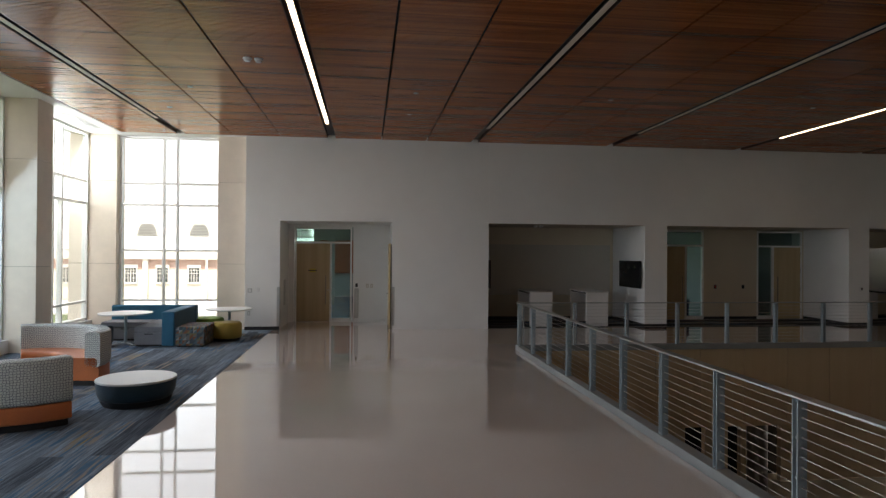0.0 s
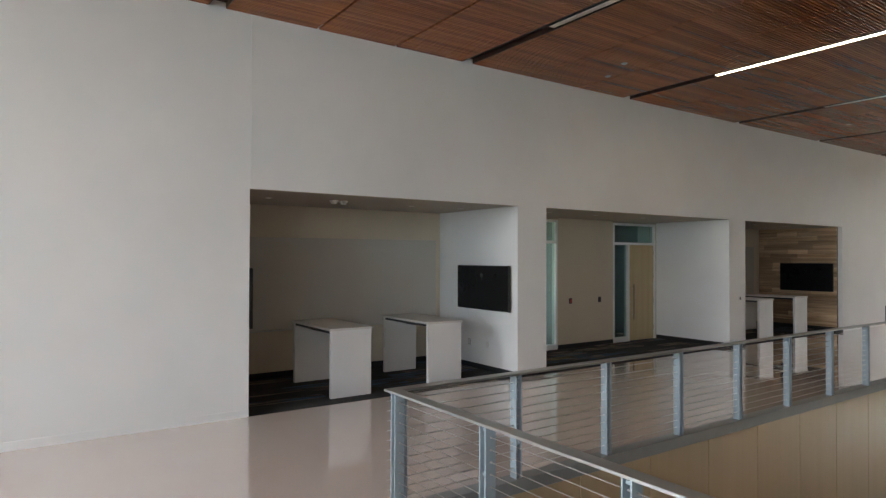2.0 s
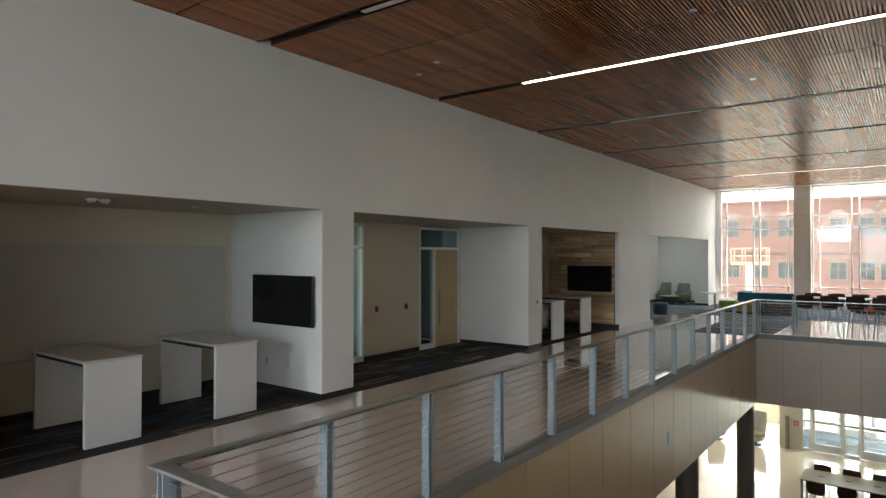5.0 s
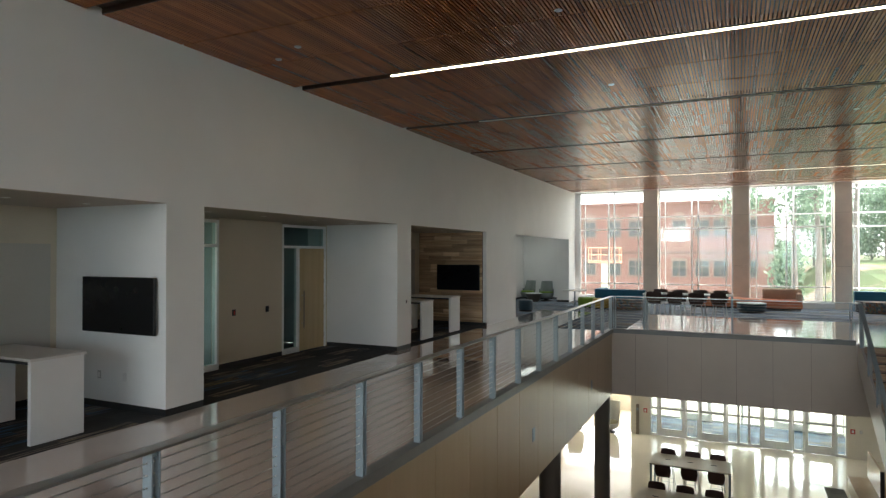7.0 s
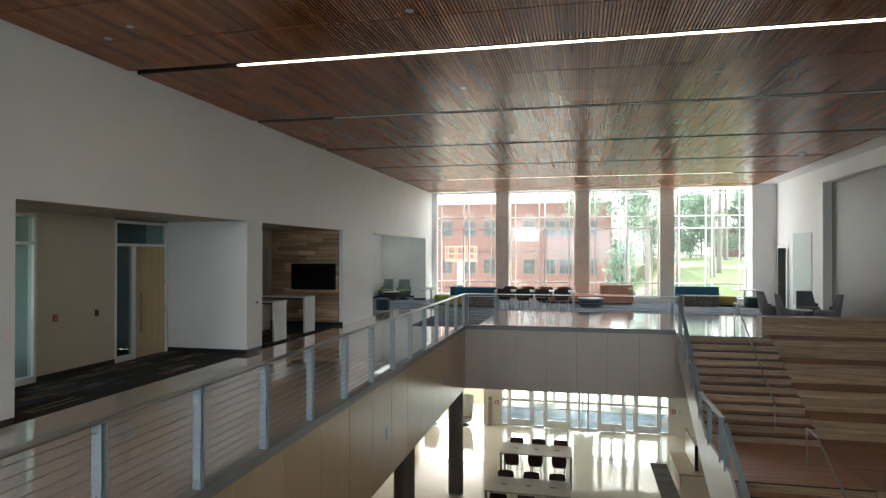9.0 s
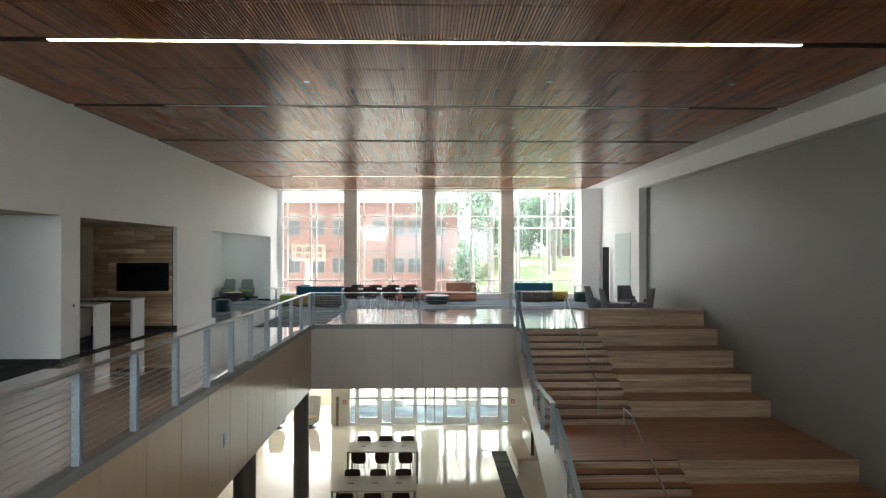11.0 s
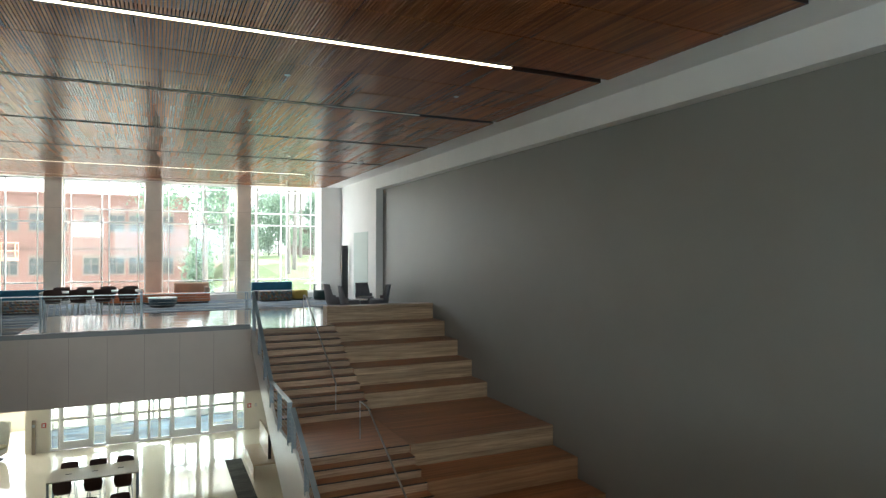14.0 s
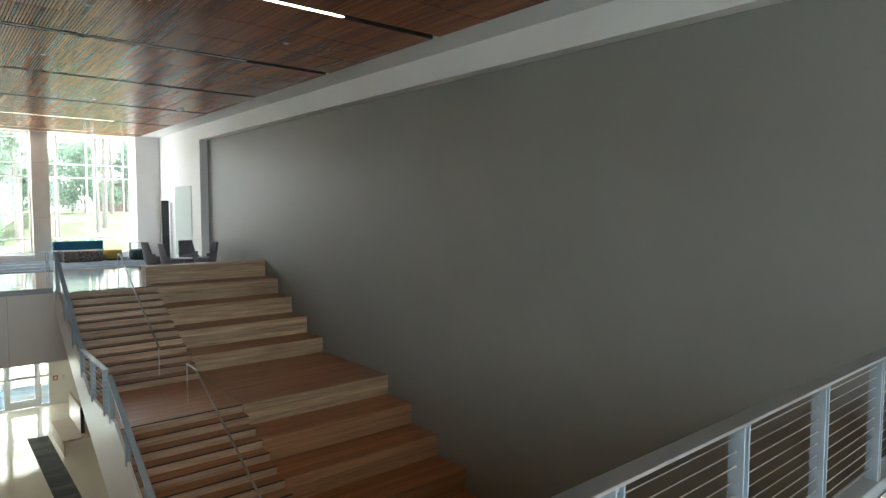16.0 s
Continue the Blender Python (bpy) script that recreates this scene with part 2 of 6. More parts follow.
def glass_pane(name, tint=(0.93, 0.97, 0.96), rough=0.0, veil=0.0):
    """Thin clear glass: lets light through straight and mirrors a little."""
    mat, nt, bsdf = blank(name)
    tr = nt.nodes.new("ShaderNodeBsdfTransparent")
    tr.inputs[0].default_value = (*tint, 1)
    gl = nt.nodes.new("ShaderNodeBsdfGlossy")
    gl.inputs["Roughness"].default_value = rough
    lw = nt.nodes.new("ShaderNodeLayerWeight")
    lw.inputs[0].default_value = 0.5
    pw = nt.nodes.new("ShaderNodeMath")
    pw.operation = "POWER"
    pw.inputs[1].default_value = 5.0
    nt.links.new(lw.outputs["Facing"], pw.inputs[0])
    fr = nt.nodes.new("ShaderNodeMath")
    fr.operation = "MULTIPLY_ADD"
    fr.inputs[1].default_value, fr.inputs[2].default_value = 0.9, 0.035
    nt.links.new(pw.outputs[0], fr.inputs[0])
    mx = nt.nodes.new("ShaderNodeMixShader")
    nt.links.new(fr.outputs[0], mx.inputs[0])
    nt.links.new(tr.outputs[0], mx.inputs[1])
    nt.links.new(gl.outputs[0], mx.inputs[2])
    out = mx.outputs[0]
    if veil:
        # pale translucent veil imitates the glare that washes out the view outside
        film = nt.nodes.new("ShaderNodeBsdfTranslucent")
        film.inputs[0].default_value = (0.9, 0.93, 0.93, 1)
        md = nt.nodes.new("ShaderNodeMixShader")
        spots = noise_node(nt, 1.2, 4)
        rr = nt.nodes.new("ShaderNodeMapRange")
        rr.inputs["To Min"].default_value, rr.inputs["To Max"].default_value = veil * 0.6, veil * 1.4
        nt.links.new(spots.outputs[0], rr.inputs[0])
        nt.links.new(rr.outputs[0], md.inputs[0])
        nt.links.new(out, md.inputs[1])
        nt.links.new(film.outputs[0], md.inputs[2])
        out = md.outputs[0]
    nt.links.new(out, nt.nodes["Material Output"].inputs["Surface"])
    return mat


def glow(name, colour, strength):
    mat, nt, bsdf = blank(name)
    bsdf.inputs["Base Color"].default_value = (0.8, 0.8, 0.8, 1)
    bsdf.inputs["Emission Color"].default_value = (*colour, 1)
    bsdf.inputs["Emission Strength"].default_value = strength
    return mat


def terrazzo(name, base, rough=(0.015, 0.035), coat=1.0):
    mat, nt, bsdf = blank(name)
    cells = nt.nodes.new("ShaderNodeTexVoronoi")
    cells.inputs["Scale"].default_value = 320
    tc = nt.nodes.new("ShaderNodeTexCoord")
    nt.links.new(tc.outputs["Object"], cells.inputs["Vector"])
    chips = ramp_node(nt, cells.outputs["Color"], [(0.15, shade(base, 0.86)), (0.45, base), (0.9, shade(base, 1.08))])
    broad = noise_node(nt, 0.5, 4)
    br = ramp_node(nt, broad.outputs[0], [(0.3, (0.46,) * 3), (0.7, (0.54,) * 3)])
    col = mixed(nt, chips.outputs[0], br.outputs[0], 0.7, "OVERLAY")
    nt.links.new(col, bsdf.inputs["Base Color"])
    rr = nt.nodes.new("ShaderNodeMapRange")
    rr.inputs["To Min"].default_value, rr.inputs["To Max"].default_value = rough
    nt.links.new(broad.outputs[0], rr.inputs[0])
    nt.links.new(rr.outputs[0], bsdf.inputs["Roughness"])
    bsdf.inputs["Specular IOR Level"].default_value = 0.8
    bsdf.inputs["Coat Weight"].default_value = coat
    bsdf.inputs["Coat IOR"].default_value = 1.6
    nt.links.new(rr.outputs[0], bsdf.inputs["Coat Roughness"])
    wave = noise_node(nt, 1.1, 2)
    bumped(nt, bsdf, wave.outputs[0], 0.010, 0.02)
    return mat


def slat_wood(name, dark, mid, light):
    """Varnished slats: each slat differs in tone, with broad bands of heartwood and fine grain along x."""
    mat, nt, bsdf = blank(name)
    grain = noise_node(nt, 2.0, 6, (0.25, 13, 13), 0.7)
    band = noise_node(nt, 1.0, 3, (0.22, 3.6, 1), 0.6)
    geo = nt.nodes.new("ShaderNodeNewGeometry")
    total = None
    for source, weight in ((grain.outputs[0], 0.42), (band.outputs[0], 0.62), (geo.outputs["Random Per Island"], 0.17)):
        m = nt.nodes.new("ShaderNodeMath")
        m.operation = "MULTIPLY_ADD"
        nt.links.new(source, m.inputs[0])
        m.inputs[1].default_value = weight
        if total is None:
            m.inputs[2].default_value = -0.10
        else:
            nt.links.new(total, m.inputs[2])
        total = m.outputs[0]
    rp = ramp_node(nt, total, [(0.30, dark), (0.5, mid), (0.70, light)])
    nt.links.new(rp.outputs[0], bsdf.inputs["Base Color"])
    rr = nt.nodes.new("ShaderNodeMapRange")
    rr.inputs["To Min"].default_value, rr.inputs["To Max"].default_value = 0.22, 0.28
    nt.links.new(band.outputs[0], rr.inputs[0])
    nt.links.new(rr.outputs[0], bsdf.inputs["Roughness"])
    bsdf.inputs["IOR"].default_value = 1.6
    bsdf.inputs["Specular IOR Level"].default_value = 0.95
    bsdf.inputs["Specular Tint"].default_value = (1.0, 0.75, 0.48, 1)
    bsdf.inputs["Coat Weight"].default_value = 0.15
    bsdf.inputs["Coat Roughness"].default_value = 0.5
    return mat


M_WHITE = paint("white_wall_paint", (0.79, 0.785, 0.77), 0.55, var=0.03, scale=0.7, fine=160, bump=0.06)
M_WARMWHITE = paint("warm_white_paint", (0.64, 0.565, 0.445), 0.5, var=0.03, scale=0.7, fine=160, bump=0.06)
M_GREY = paint("grey_wall_paint", (0.246, 0.246, 0.228), 0.45, var=0.05, scale=0.5, fine=160, bump=0.06)
M_STONE = paint("limestone", (0.76, 0.67, 0.57), 0.75, var=0.06, scale=2.0, fine=60, bump=0.12)
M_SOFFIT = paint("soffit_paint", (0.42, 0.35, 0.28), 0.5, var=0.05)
M_TERRAZZO = terrazzo("polished_terrazzo", (0.71, 0.615, 0.57))
# same terrazzo, paler and rougher to carry the window light on the east floor
M_TERRAZZO_SOFT = terrazzo("window_lit_terrazzo", (0.74, 0.67, 0.63), (0.08, 0.13))
M_LOWFLOOR = terrazzo("cream_terrazzo", (0.82, 0.75, 0.60), (0.06, 0.10), 0.0)
M_CARPET = carpet("plank_carpet", "y")
M_CARPET_X = carpet("dark_plank_carpet", "x", ((0.012, 0.012, 0.014), (0.035, 0.033, 0.034)))
M_CEILWOOD = slat_wood("slatted_ceiling_wood", (0.145, 0.032, 0.0065), (0.29, 0.074, 0.0135), (0.43, 0.13, 0.026))
M_TROUGH = paint("brown_slot_board", (0.045, 0.017, 0.008), 0.5, var=0.15)
M_BLACK = paint("black_void", (0.012, 0.012, 0.012), 0.8, var=0.1)
M_STEEL = paint("grey_painted_steel", (0.30, 0.36, 0.395), 0.34, 0.1, var=0.05, scale=3)
M_CURB = paint("dark_grey_curb_paint", (0.23, 0.24, 0.24), 0.45, var=0.08, scale=3)
M_CAP = paint("brushed_steel_cap", (0.46, 0.47, 0.47), 0.3, 0.85, var=0.04, scale=6, stretch=(0.2, 0.2, 1))
M_CABLE = paint("stainless_cable", (0.55, 0.54, 0.52), 0.3, 0.9, var=0.05)
M_STAINLESS = paint("stainless_steel", (0.5, 0.5, 0.49), 0.36, 0.95, var=0.06, scale=6)
M_PANEL = wood("maple_panel", (0.455, 0.33, 0.20), (0.50, 0.37, 0.235), "z", 0.3, 0.25, 0.04, relief=0.03)
M_DOOR = wood("maple_door", (0.46, 0.34, 0.18), (0.58, 0.45, 0.26), "z", 0.35, 0.3, 0.03)
M_PALE = wood("pale_ash", (0.20, 0.12, 0.062), (0.54, 0.38, 0.235), "y", 0.42, 1.0, 0.15)
M_TREAD = wood("oiled_fir", (0.215, 0.076, 0.026), (0.45, 0.182, 0.068), "y", 0.30, 0.8, 0.18)
M_LAMINATE = paint("white_laminate", (0.72, 0.71, 0.70), 0.35, var=0.03)
M_DARKBASE = paint("black_rubber_base", (0.018, 0.018, 0.019), 0.6, var=0.1)
M_FRAME = paint("white_aluminium_frame", (0.82, 0.83, 0.82), 0.4, 0.1, var=0.03)
M_ALU = paint("grey_aluminium_frame", (0.55, 0.56, 0.56), 0.38, 0.4, var=0.04)
M_GLASS = glass_pane("clear_glass")
M_VEILGLASS = glass_pane("veiled_window_glass", veil=0.012)
M_GREENGLASS = glass_pane("greenish_glass", (0.72, 0.84, 0.82))
M_SCREEN = paint("black_screen", (0.004, 0.004, 0.005), 0.28, var=0.1, bump=0)
M_SCREEN.node_tree.nodes["Principled BSDF"].inputs["Specular IOR Level"].default_value = 0.25
M_LAMP = glow("lit_lamp_lens", (1.0, 0.82, 0.56), 4.5)
M_LAMPDIM = glow("dim_lamp_lens", (1.0, 0.80, 0.54), 1.3)
M_LAMPOFF = paint("unlit_lamp_lens", (0.66, 0.58, 0.48), 0.6, var=0.02)
M_COLUMN = paint("dark_metal_column", (0.16, 0.15, 0.145), 0.35, 0.5, var=0.05)

# ---- floors ----
S0 = -6.0
CARPET_X = -3.45
EAST_CARPET = 26.3
GLASS_W, GLASS_E = -8.45, 32.35
setting("floor_west", boxes((CARPET_X, VOID_W - 0.02, S0, WALL_Y, -0.3, 0.0), (-3.26, -0.14, WALL_Y, 19.72, -0.3, 0.0)), M_TERRAZZO, "polished beige terrazzo walkway floor")
setting("floor_carpet_west", boxes((GLASS_W - 0.4, CARPET_X, S0, 18.6, -0.3, 0.004)), M_CARPET, "blue grey streaked plank carpet")
setting("floor_north", boxes((VOID_W - 0.02, VOID_E, VOID_N, WALL_Y, -0.3, 0.0)), M_TERRAZZO, "polished beige terrazzo walkway floor")
setting("floor_east", boxes((VOID_E, EAST_CARPET, 5.17, 13.5, -0.3, 0.0), (20.84, EAST_CARPET, SOUTH_Y - 0.4, 5.17, -0.3, 0.0), (VOID_E, VOID_E + 0.12, 13.5, WALL_Y, -0.3, 0.0), (VOID_E + 0.12, EAST_CARPET, 15.6, WALL_Y, -0.3, 0.0)), M_TERRAZZO_SOFT, "polished beige terrazzo floor above the stairs")
setting("floor_carpet_east", boxes((EAST_CARPET, GLASS_E + 0.3, SOUTH_Y - 0.4, 13.5, -0.3, 0.004), (VOID_E + 0.12, GLASS_E + 0.3, 13.5, 15.6, -0.3, 0.004), (EAST_CARPET, GLASS_E + 0.3, 15.6, WALL_Y, -0.3, 0.004), (22.95, 30.98, WALL_Y, 18.35, -0.3, 0.004), (22.95, 32.7, 18.35, 20.6, -0.3, 0.004)), M_CARPET, "blue grey streaked plank carpet")
for row in ((2.65, 7.41, WALL_Y, 20.2, -0.3, 0.004), (8.11, 14.1, WALL_Y, 19.8, -0.3, 0.004), (14.8, 19.98, WALL_Y, 20.2, -0.3, 0.004)):
    setting("floor_carpet_north", boxes(row), M_CARPET_X, "dark streaked plank carpet")
setting("floor_lower", boxes((-1.0, 34.0, 0.0, 21.0, LOW - 0.3, LOW)), M_LOWFLOOR, "glossy cream terrazzo lower floor")

# ---- north wall with its openings ----
bm = boxes(
    (-4.2, -3.26, WALL_Y, 19.9, 0, SOFFIT), (-0.14, 2.65, WALL_Y, 20.4, 0, SOFFIT),
    (19.98, 22.95, WALL_Y, 20.8, 0, SOFFIT), (30.98, 32.3, WALL_Y, 18.35, 0, SOFFIT),
    (-4.2, 32.3, WALL_Y, 18.05, SOFFIT, CEIL + 0.4),
)
setting("wall_north", bm, M_WHITE, "tall white painted wall with openings")
for x0, x1, yb in ((7.41, 8.11, 20.4), (14.1, 14.8, 20.4)):
    setting("wall_pier", boxes((x0, x1, WALL_Y, yb, 0.1, SOFFIT)), M_WHITE, "white painted wall between two alcoves")
    setting("baseboard", boxes((x0 + 0.003, x1 - 0.003, WALL_Y + 0.003, yb, 0, 0.1)), M_DARKBASE, "black rubber base")
for row in ((2.65, 7.41, 20.2, 20.4, 0.1, SOFFIT), (14.8, 19.98, 20.2, 20.4, 0.1, SOFFIT), (22.95, 32.8, 20.6, 20.8, 0.1, 3.45)):
    setting("wall_alcove_back", boxes(row), M_WARMWHITE if row[0] < 20 else M_WHITE)
setting("wall_alcove_end", boxes((32.7, 32.8, 18.35, 20.6, 0.1, 3.45), (22.85, 22.95, 18.05, 20.8, SOFFIT, 3.53)), M_WHITE)
setting("baseboard", boxes((2.65, 7.41, 20.19, 20.4, 0, 0.1), (14.8, 19.98, 20.19, 20.4, 0, 0.1), (22.95, 32.8, 20.59, 20.8, 0, 0.1), (32.69, 32.8, 18.35, 20.59, 0, 0.1), (30.972, 30.98, 17.745, 18.35, 0, 0.1)), M_DARKBASE)
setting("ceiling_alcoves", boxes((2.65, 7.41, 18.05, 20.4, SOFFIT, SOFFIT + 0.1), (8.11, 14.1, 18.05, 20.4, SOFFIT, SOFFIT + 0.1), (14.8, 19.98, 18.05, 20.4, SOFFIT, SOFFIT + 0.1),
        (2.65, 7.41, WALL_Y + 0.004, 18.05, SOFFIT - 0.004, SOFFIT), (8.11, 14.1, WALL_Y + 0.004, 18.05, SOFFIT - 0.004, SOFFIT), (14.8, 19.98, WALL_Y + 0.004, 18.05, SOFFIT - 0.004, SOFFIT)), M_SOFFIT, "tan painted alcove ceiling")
setting("ceiling_recess", boxes((-3.26, -0.14, 18.05, 19.9, SOFFIT, SOFFIT + 0.1), (22.95, 30.98, 18.05, 18.35, 3.45, 3.53), (22.95, 32.8, 18.35, 20.8, 3.45, 3.53), (22.95, 30.98, WALL_Y + 0.002, 18.05, 3.05 - 0.003, 3.05)), M_WHITE)
# control joints
for jx, z0 in ((2.66, SOFFIT), (22.96, SOFFIT)):
    setting("trim", boxes((jx - 0.006, jx + 0.006, WALL_Y - 0.003, WALL_Y, z0, CEIL)), M_FRAME, "thin plaster joint bead")
setting("baseboard", boxes((-0.14, 2.65, WALL_Y - 0.008, WALL_Y, 0, 0.1), (20.0, 22.95, WALL_Y - 0.008, WALL_Y, 0, 0.1)), M_WHITE, "low white painted base")
setting("baseboard", boxes((-4.2, -3.26, WALL_Y - 0.008, WALL_Y, 0, 0.1)), M_DARKBASE, "black rubber base")

# ---- back wall of the third alcove: two doors with sidelights ----
for row in ((10.46, 12.37, 19.8, 20.0, 0.1, SOFFIT), (14.06, 14.1, 19.8, 20.0, 0.0, SOFFIT), (8.11, 8.86, 19.8, 20.0, 0.1, SOFFIT)):
    setting("wall_alcove_middle", boxes(row), M_WARMWHITE)
setting("baseboard", boxes((10.46, 12.37, 19.79, 20.0, 0, 0.1), (8.11, 8.86, 19.79, 20.0, 0, 0.1)), M_DARKBASE)

# ---- recess with the office door ----
for row in ((-1.28, -0.14, 19.7, 19.9, 0, SOFFIT), (-3.26, -1.28, 19.7, 19.9, 2.97, SOFFIT), (-3.26, -3.1, 19.7, 19.9, 0, 2.97)):
    setting("wall_recess_back", boxes(row), M_WHITE)
setting("baseboard", boxes((-1.28, -0.14, 19.69, 19.7, 0, 0.1)), M_FRAME)

# ---- stone piers and west windows ----
PIERS_W = [14.1 - 3.93 * k for k in range(0, 6)]
COURSES = ((0, 1.82), (1.83, 4.1), (4.11, CEIL + 0.1))


def pier(name, x0, x1, y0, y1):
    """A wall pier of three tall stone blocks with thin open joints."""
    (z0, z1), *upper = COURSES
    base = setting(name, boxes((x0, x1, y0, y1, z0, z1), bevel=0.004), M_STONE, "cut limestone wall pier beside the windows")
    for z0, z1 in upper:
        part("stone_block", boxes((x0, x1, y0, y1, z0, z1), bevel=0.004), M_STONE, base)
    part("joint_mortar", boxes(*[(x0 + 0.012, x1 - 0.012, y0 + 0.012, y1 - 0.012, z - 0.01, z) for z, _ in upper]), M_SOFFIT, base)


for py in PIERS_W:
    pier("wall_west_pier", GLASS_W - 0.5, -7.8, py, py + 0.66)
pier("wall_west_pier", GLASS_W - 0.5, -7.72, 18.1, 18.7)
pier("wall_west_pier", -5.0, -4.2, 18.0, 18.7)
setting("wall_west_sill", boxes((GLASS_W - 0.5, GLASS_W + 0.12, S0, 18.1, 0, 0.28), (-7.72, -5.0, 18.22, 18.7, 0, 0.28)), M_FRAME, "white window sill")
setting("wall_south_west", boxes((GLASS_W - 0.5, VOID_W, S0 - 0.2, S0, 0, CEIL + 0.1)), M_WHITE)
setting("wall_walkway_east", boxes((VOID_W, VOID_W + 0.2, S0, SOUTH_Y - 0.35, LOW, CEIL + 0.3)), M_WHITE)

# ---- south wall: white frame round a recessed grey field ----
setting("wall_south", boxes((VOID_W, 26.5, SOUTH_Y - 0.2, SOUTH_Y, LOW, 5.2)), M_GREY, "grey painted wall beside the stepped seating")
setting("wall_south_band", boxes((VOID_W, 26.0, SOUTH_Y - 0.3, 1.75, 4.88, CEIL + 0.3), (26.0, 32.4, SOUTH_Y - 0.35, 1.75, 0, CEIL + 0.3)), M_WHITE, "white painted wall band")
setting("ceiling_south", boxes((VOID_W, 32.4, 1.75, 2.6, CEIL + 0.03, CEIL + 0.2)), M_WHITE, "white plaster ceiling strip")

# ---- east piers ----
PIERS_E = [(13.75, 14.4), (9.88, 10.53), (6.0, 6.63)]
for y0, y1 in PIERS_E:
    pier("wall_east_pier", 31.9, GLASS_E + 0.3, y0, y1)
setting("wall_east", boxes((31.4, GLASS_E + 0.3, 1.75, 2.75, 0, CEIL + 0.1), (32.3, GLASS_E + 0.3, 17.55, 18.3, 0, CEIL + 0.1), (31.95, GLASS_E + 0.3, 2.75, 17.55, 0, 0.25)), M_WHITE)

# ---- ceiling ----
CEIL_W, CEIL_E, CEIL_S, CEIL_N = -7.45, 31.75, 2.6, WALL_Y - 0.006
bm = boxes((CEIL_W - 0.05, CEIL_E, S0, WALL_Y, CEIL + 0.09, CEIL + 0.12))
setting("ceiling_deck", bm, M_BLACK, "black void above the slatted ceiling")
setting("ceiling_border", boxes((GLASS_W - 0.5, CEIL_W - 0.05, S0, 18.7, CEIL + 0.0, CEIL + 0.2), (CEIL_W - 0.05, -4.2, WALL_Y, 18.7, CEIL + 0.0, CEIL + 0.2), (CEIL_E, GLASS_E + 0.3, 2.6, WALL_Y, CEIL, CEIL + 0.2)), M_WHITE, "white plaster ceiling edge")
setting("roof", boxes((GLASS_W - 0.5, GLASS_E + 0.3, S0 - 0.2, 18.7, CEIL + 0.4, CEIL + 0.6)), M_BLACK)

# linear slats, three panels to a bay, with narrow joints between panels
SLOT_HALF = 0.115
verts, faces = [], []


def slat(x0, x1, y0, y1, z0, z1):
    n = len(verts)
    verts.extend((x, y, z) for x in (x0, x1) for y in (y0, y1) for z in (z0, z1))
    faces.extend(tuple(n + i for i in q) for q in ((0, 1, 3, 2), (4, 6, 7, 5), (0, 4, 5, 1), (2, 3, 7, 6), (0, 2, 6, 4)))


edges_x = [CEIL_W] + [s for s in SLOTS if CEIL_W < s < CEIL_E] + [CEIL_E]
PITCH, JOINT_Y = 0.05, 1.22
for n, (a, b) in enumerate(zip(edges_x, edges_x[1:])):
    a += SLOT_HALF if n else 0.0
    b -= SLOT_HALF if n < len(edges_x) - 2 else 0.0
    panels = max(1, round((b - a) / 1.29))
    wide = (b - a) / panels
    for p in range(panels):
        x0, x1 = a + p * wide + (0.017 if p else 0), a + (p + 1) * wide - (0.017 if p < panels - 1 else 0.004)
        south = CEIL_S if x1 > VOID_W else S0
        y = CEIL_N
        k = 0
        while y - 0.036 > south:
            slat(x0, x1, y - 0.034, y, CEIL, CEIL + 0.03)
            k += 1
            y -= PITCH
me = bpy.data.meshes.new("ceiling_slats")
me.from_pydata(verts, [], faces)
me.update()
me.materials.append(M_CEILWOOD)
tagged(new("ceiling_slats", me), "red-brown slatted wood ceiling", "", "", "structure")

# light slots: black trough with a lens from end to end
for n, sx in enumerate(SLOTS):
    if not CEIL_W < sx < CEIL_E:
        continue
    y1 = WALL_Y - 0.01
    y0 = CEIL_S if sx > VOID_W else S0
    setting("ceiling_slot", boxes((sx - SLOT_HALF, sx - SLOT_HALF + 0.008, y0, y1, CEIL, CEIL + 0.09), (sx + SLOT_HALF - 0.008, sx + SLOT_HALF, y0, y1, CEIL, CEIL + 0.09), (sx - SLOT_HALF + 0.008, sx + SLOT_HALF - 0.008, y0, y1, CEIL + 0.08, CEIL + 0.088)), M_TROUGH)
    lit = n in (1, 4, 8)
    lamp = thing("linear_ceiling_light", "long lit recessed linear ceiling light" if lit else "long unlit recessed linear ceiling light", "ceiling light", pose(sx, 0, CEIL + 0.03), "linear ceiling lights")
    s0 = 4.62 if sx > VOID_W else -2.0
    part("housing", boxes((-0.055, -0.047, s0, 15.75, -0.03, 0.05), (0.047, 0.055, s0, 15.75, -0.03, 0.05), (-0.055, 0.055, s0, 15.75, 0.04, 0.05)), M_BLACK, lamp)
    up = 0.02 if n in (6, 7) else 0.009 if n == 8 else 0.0
    part("lens", boxes((-0.04 if lit else -0.046, 0.04 if lit else 0.046, s0 - 0.01, 15.76, -0.036 + up, -0.031 + up)), (M_LAMPDIM if n == 8 else M_LAMP) if lit else M_LAMPOFF, lamp)

# ---- slab edges round the void ----
setting("slab_edge_north", boxes((VOID_W, VOID_E, VOID_N, VOID_N + 0.2, -0.32, -0.301)), M_STEEL)
setting("ceiling_lower", boxes((-1.0, VOID_W - 0.05, 0, 21, -1.86, -1.76), (VOID_W - 0.05, 34, VOID_N + 0.06, 21, -1.86, -1.76), (VOID_E + 0.06, 34, 7.62, VOID_N + 0.06, -1.86, -1.76), (21.4, 34, 1.0, 7.62, -1.86, -1.76)), M_WHITE)

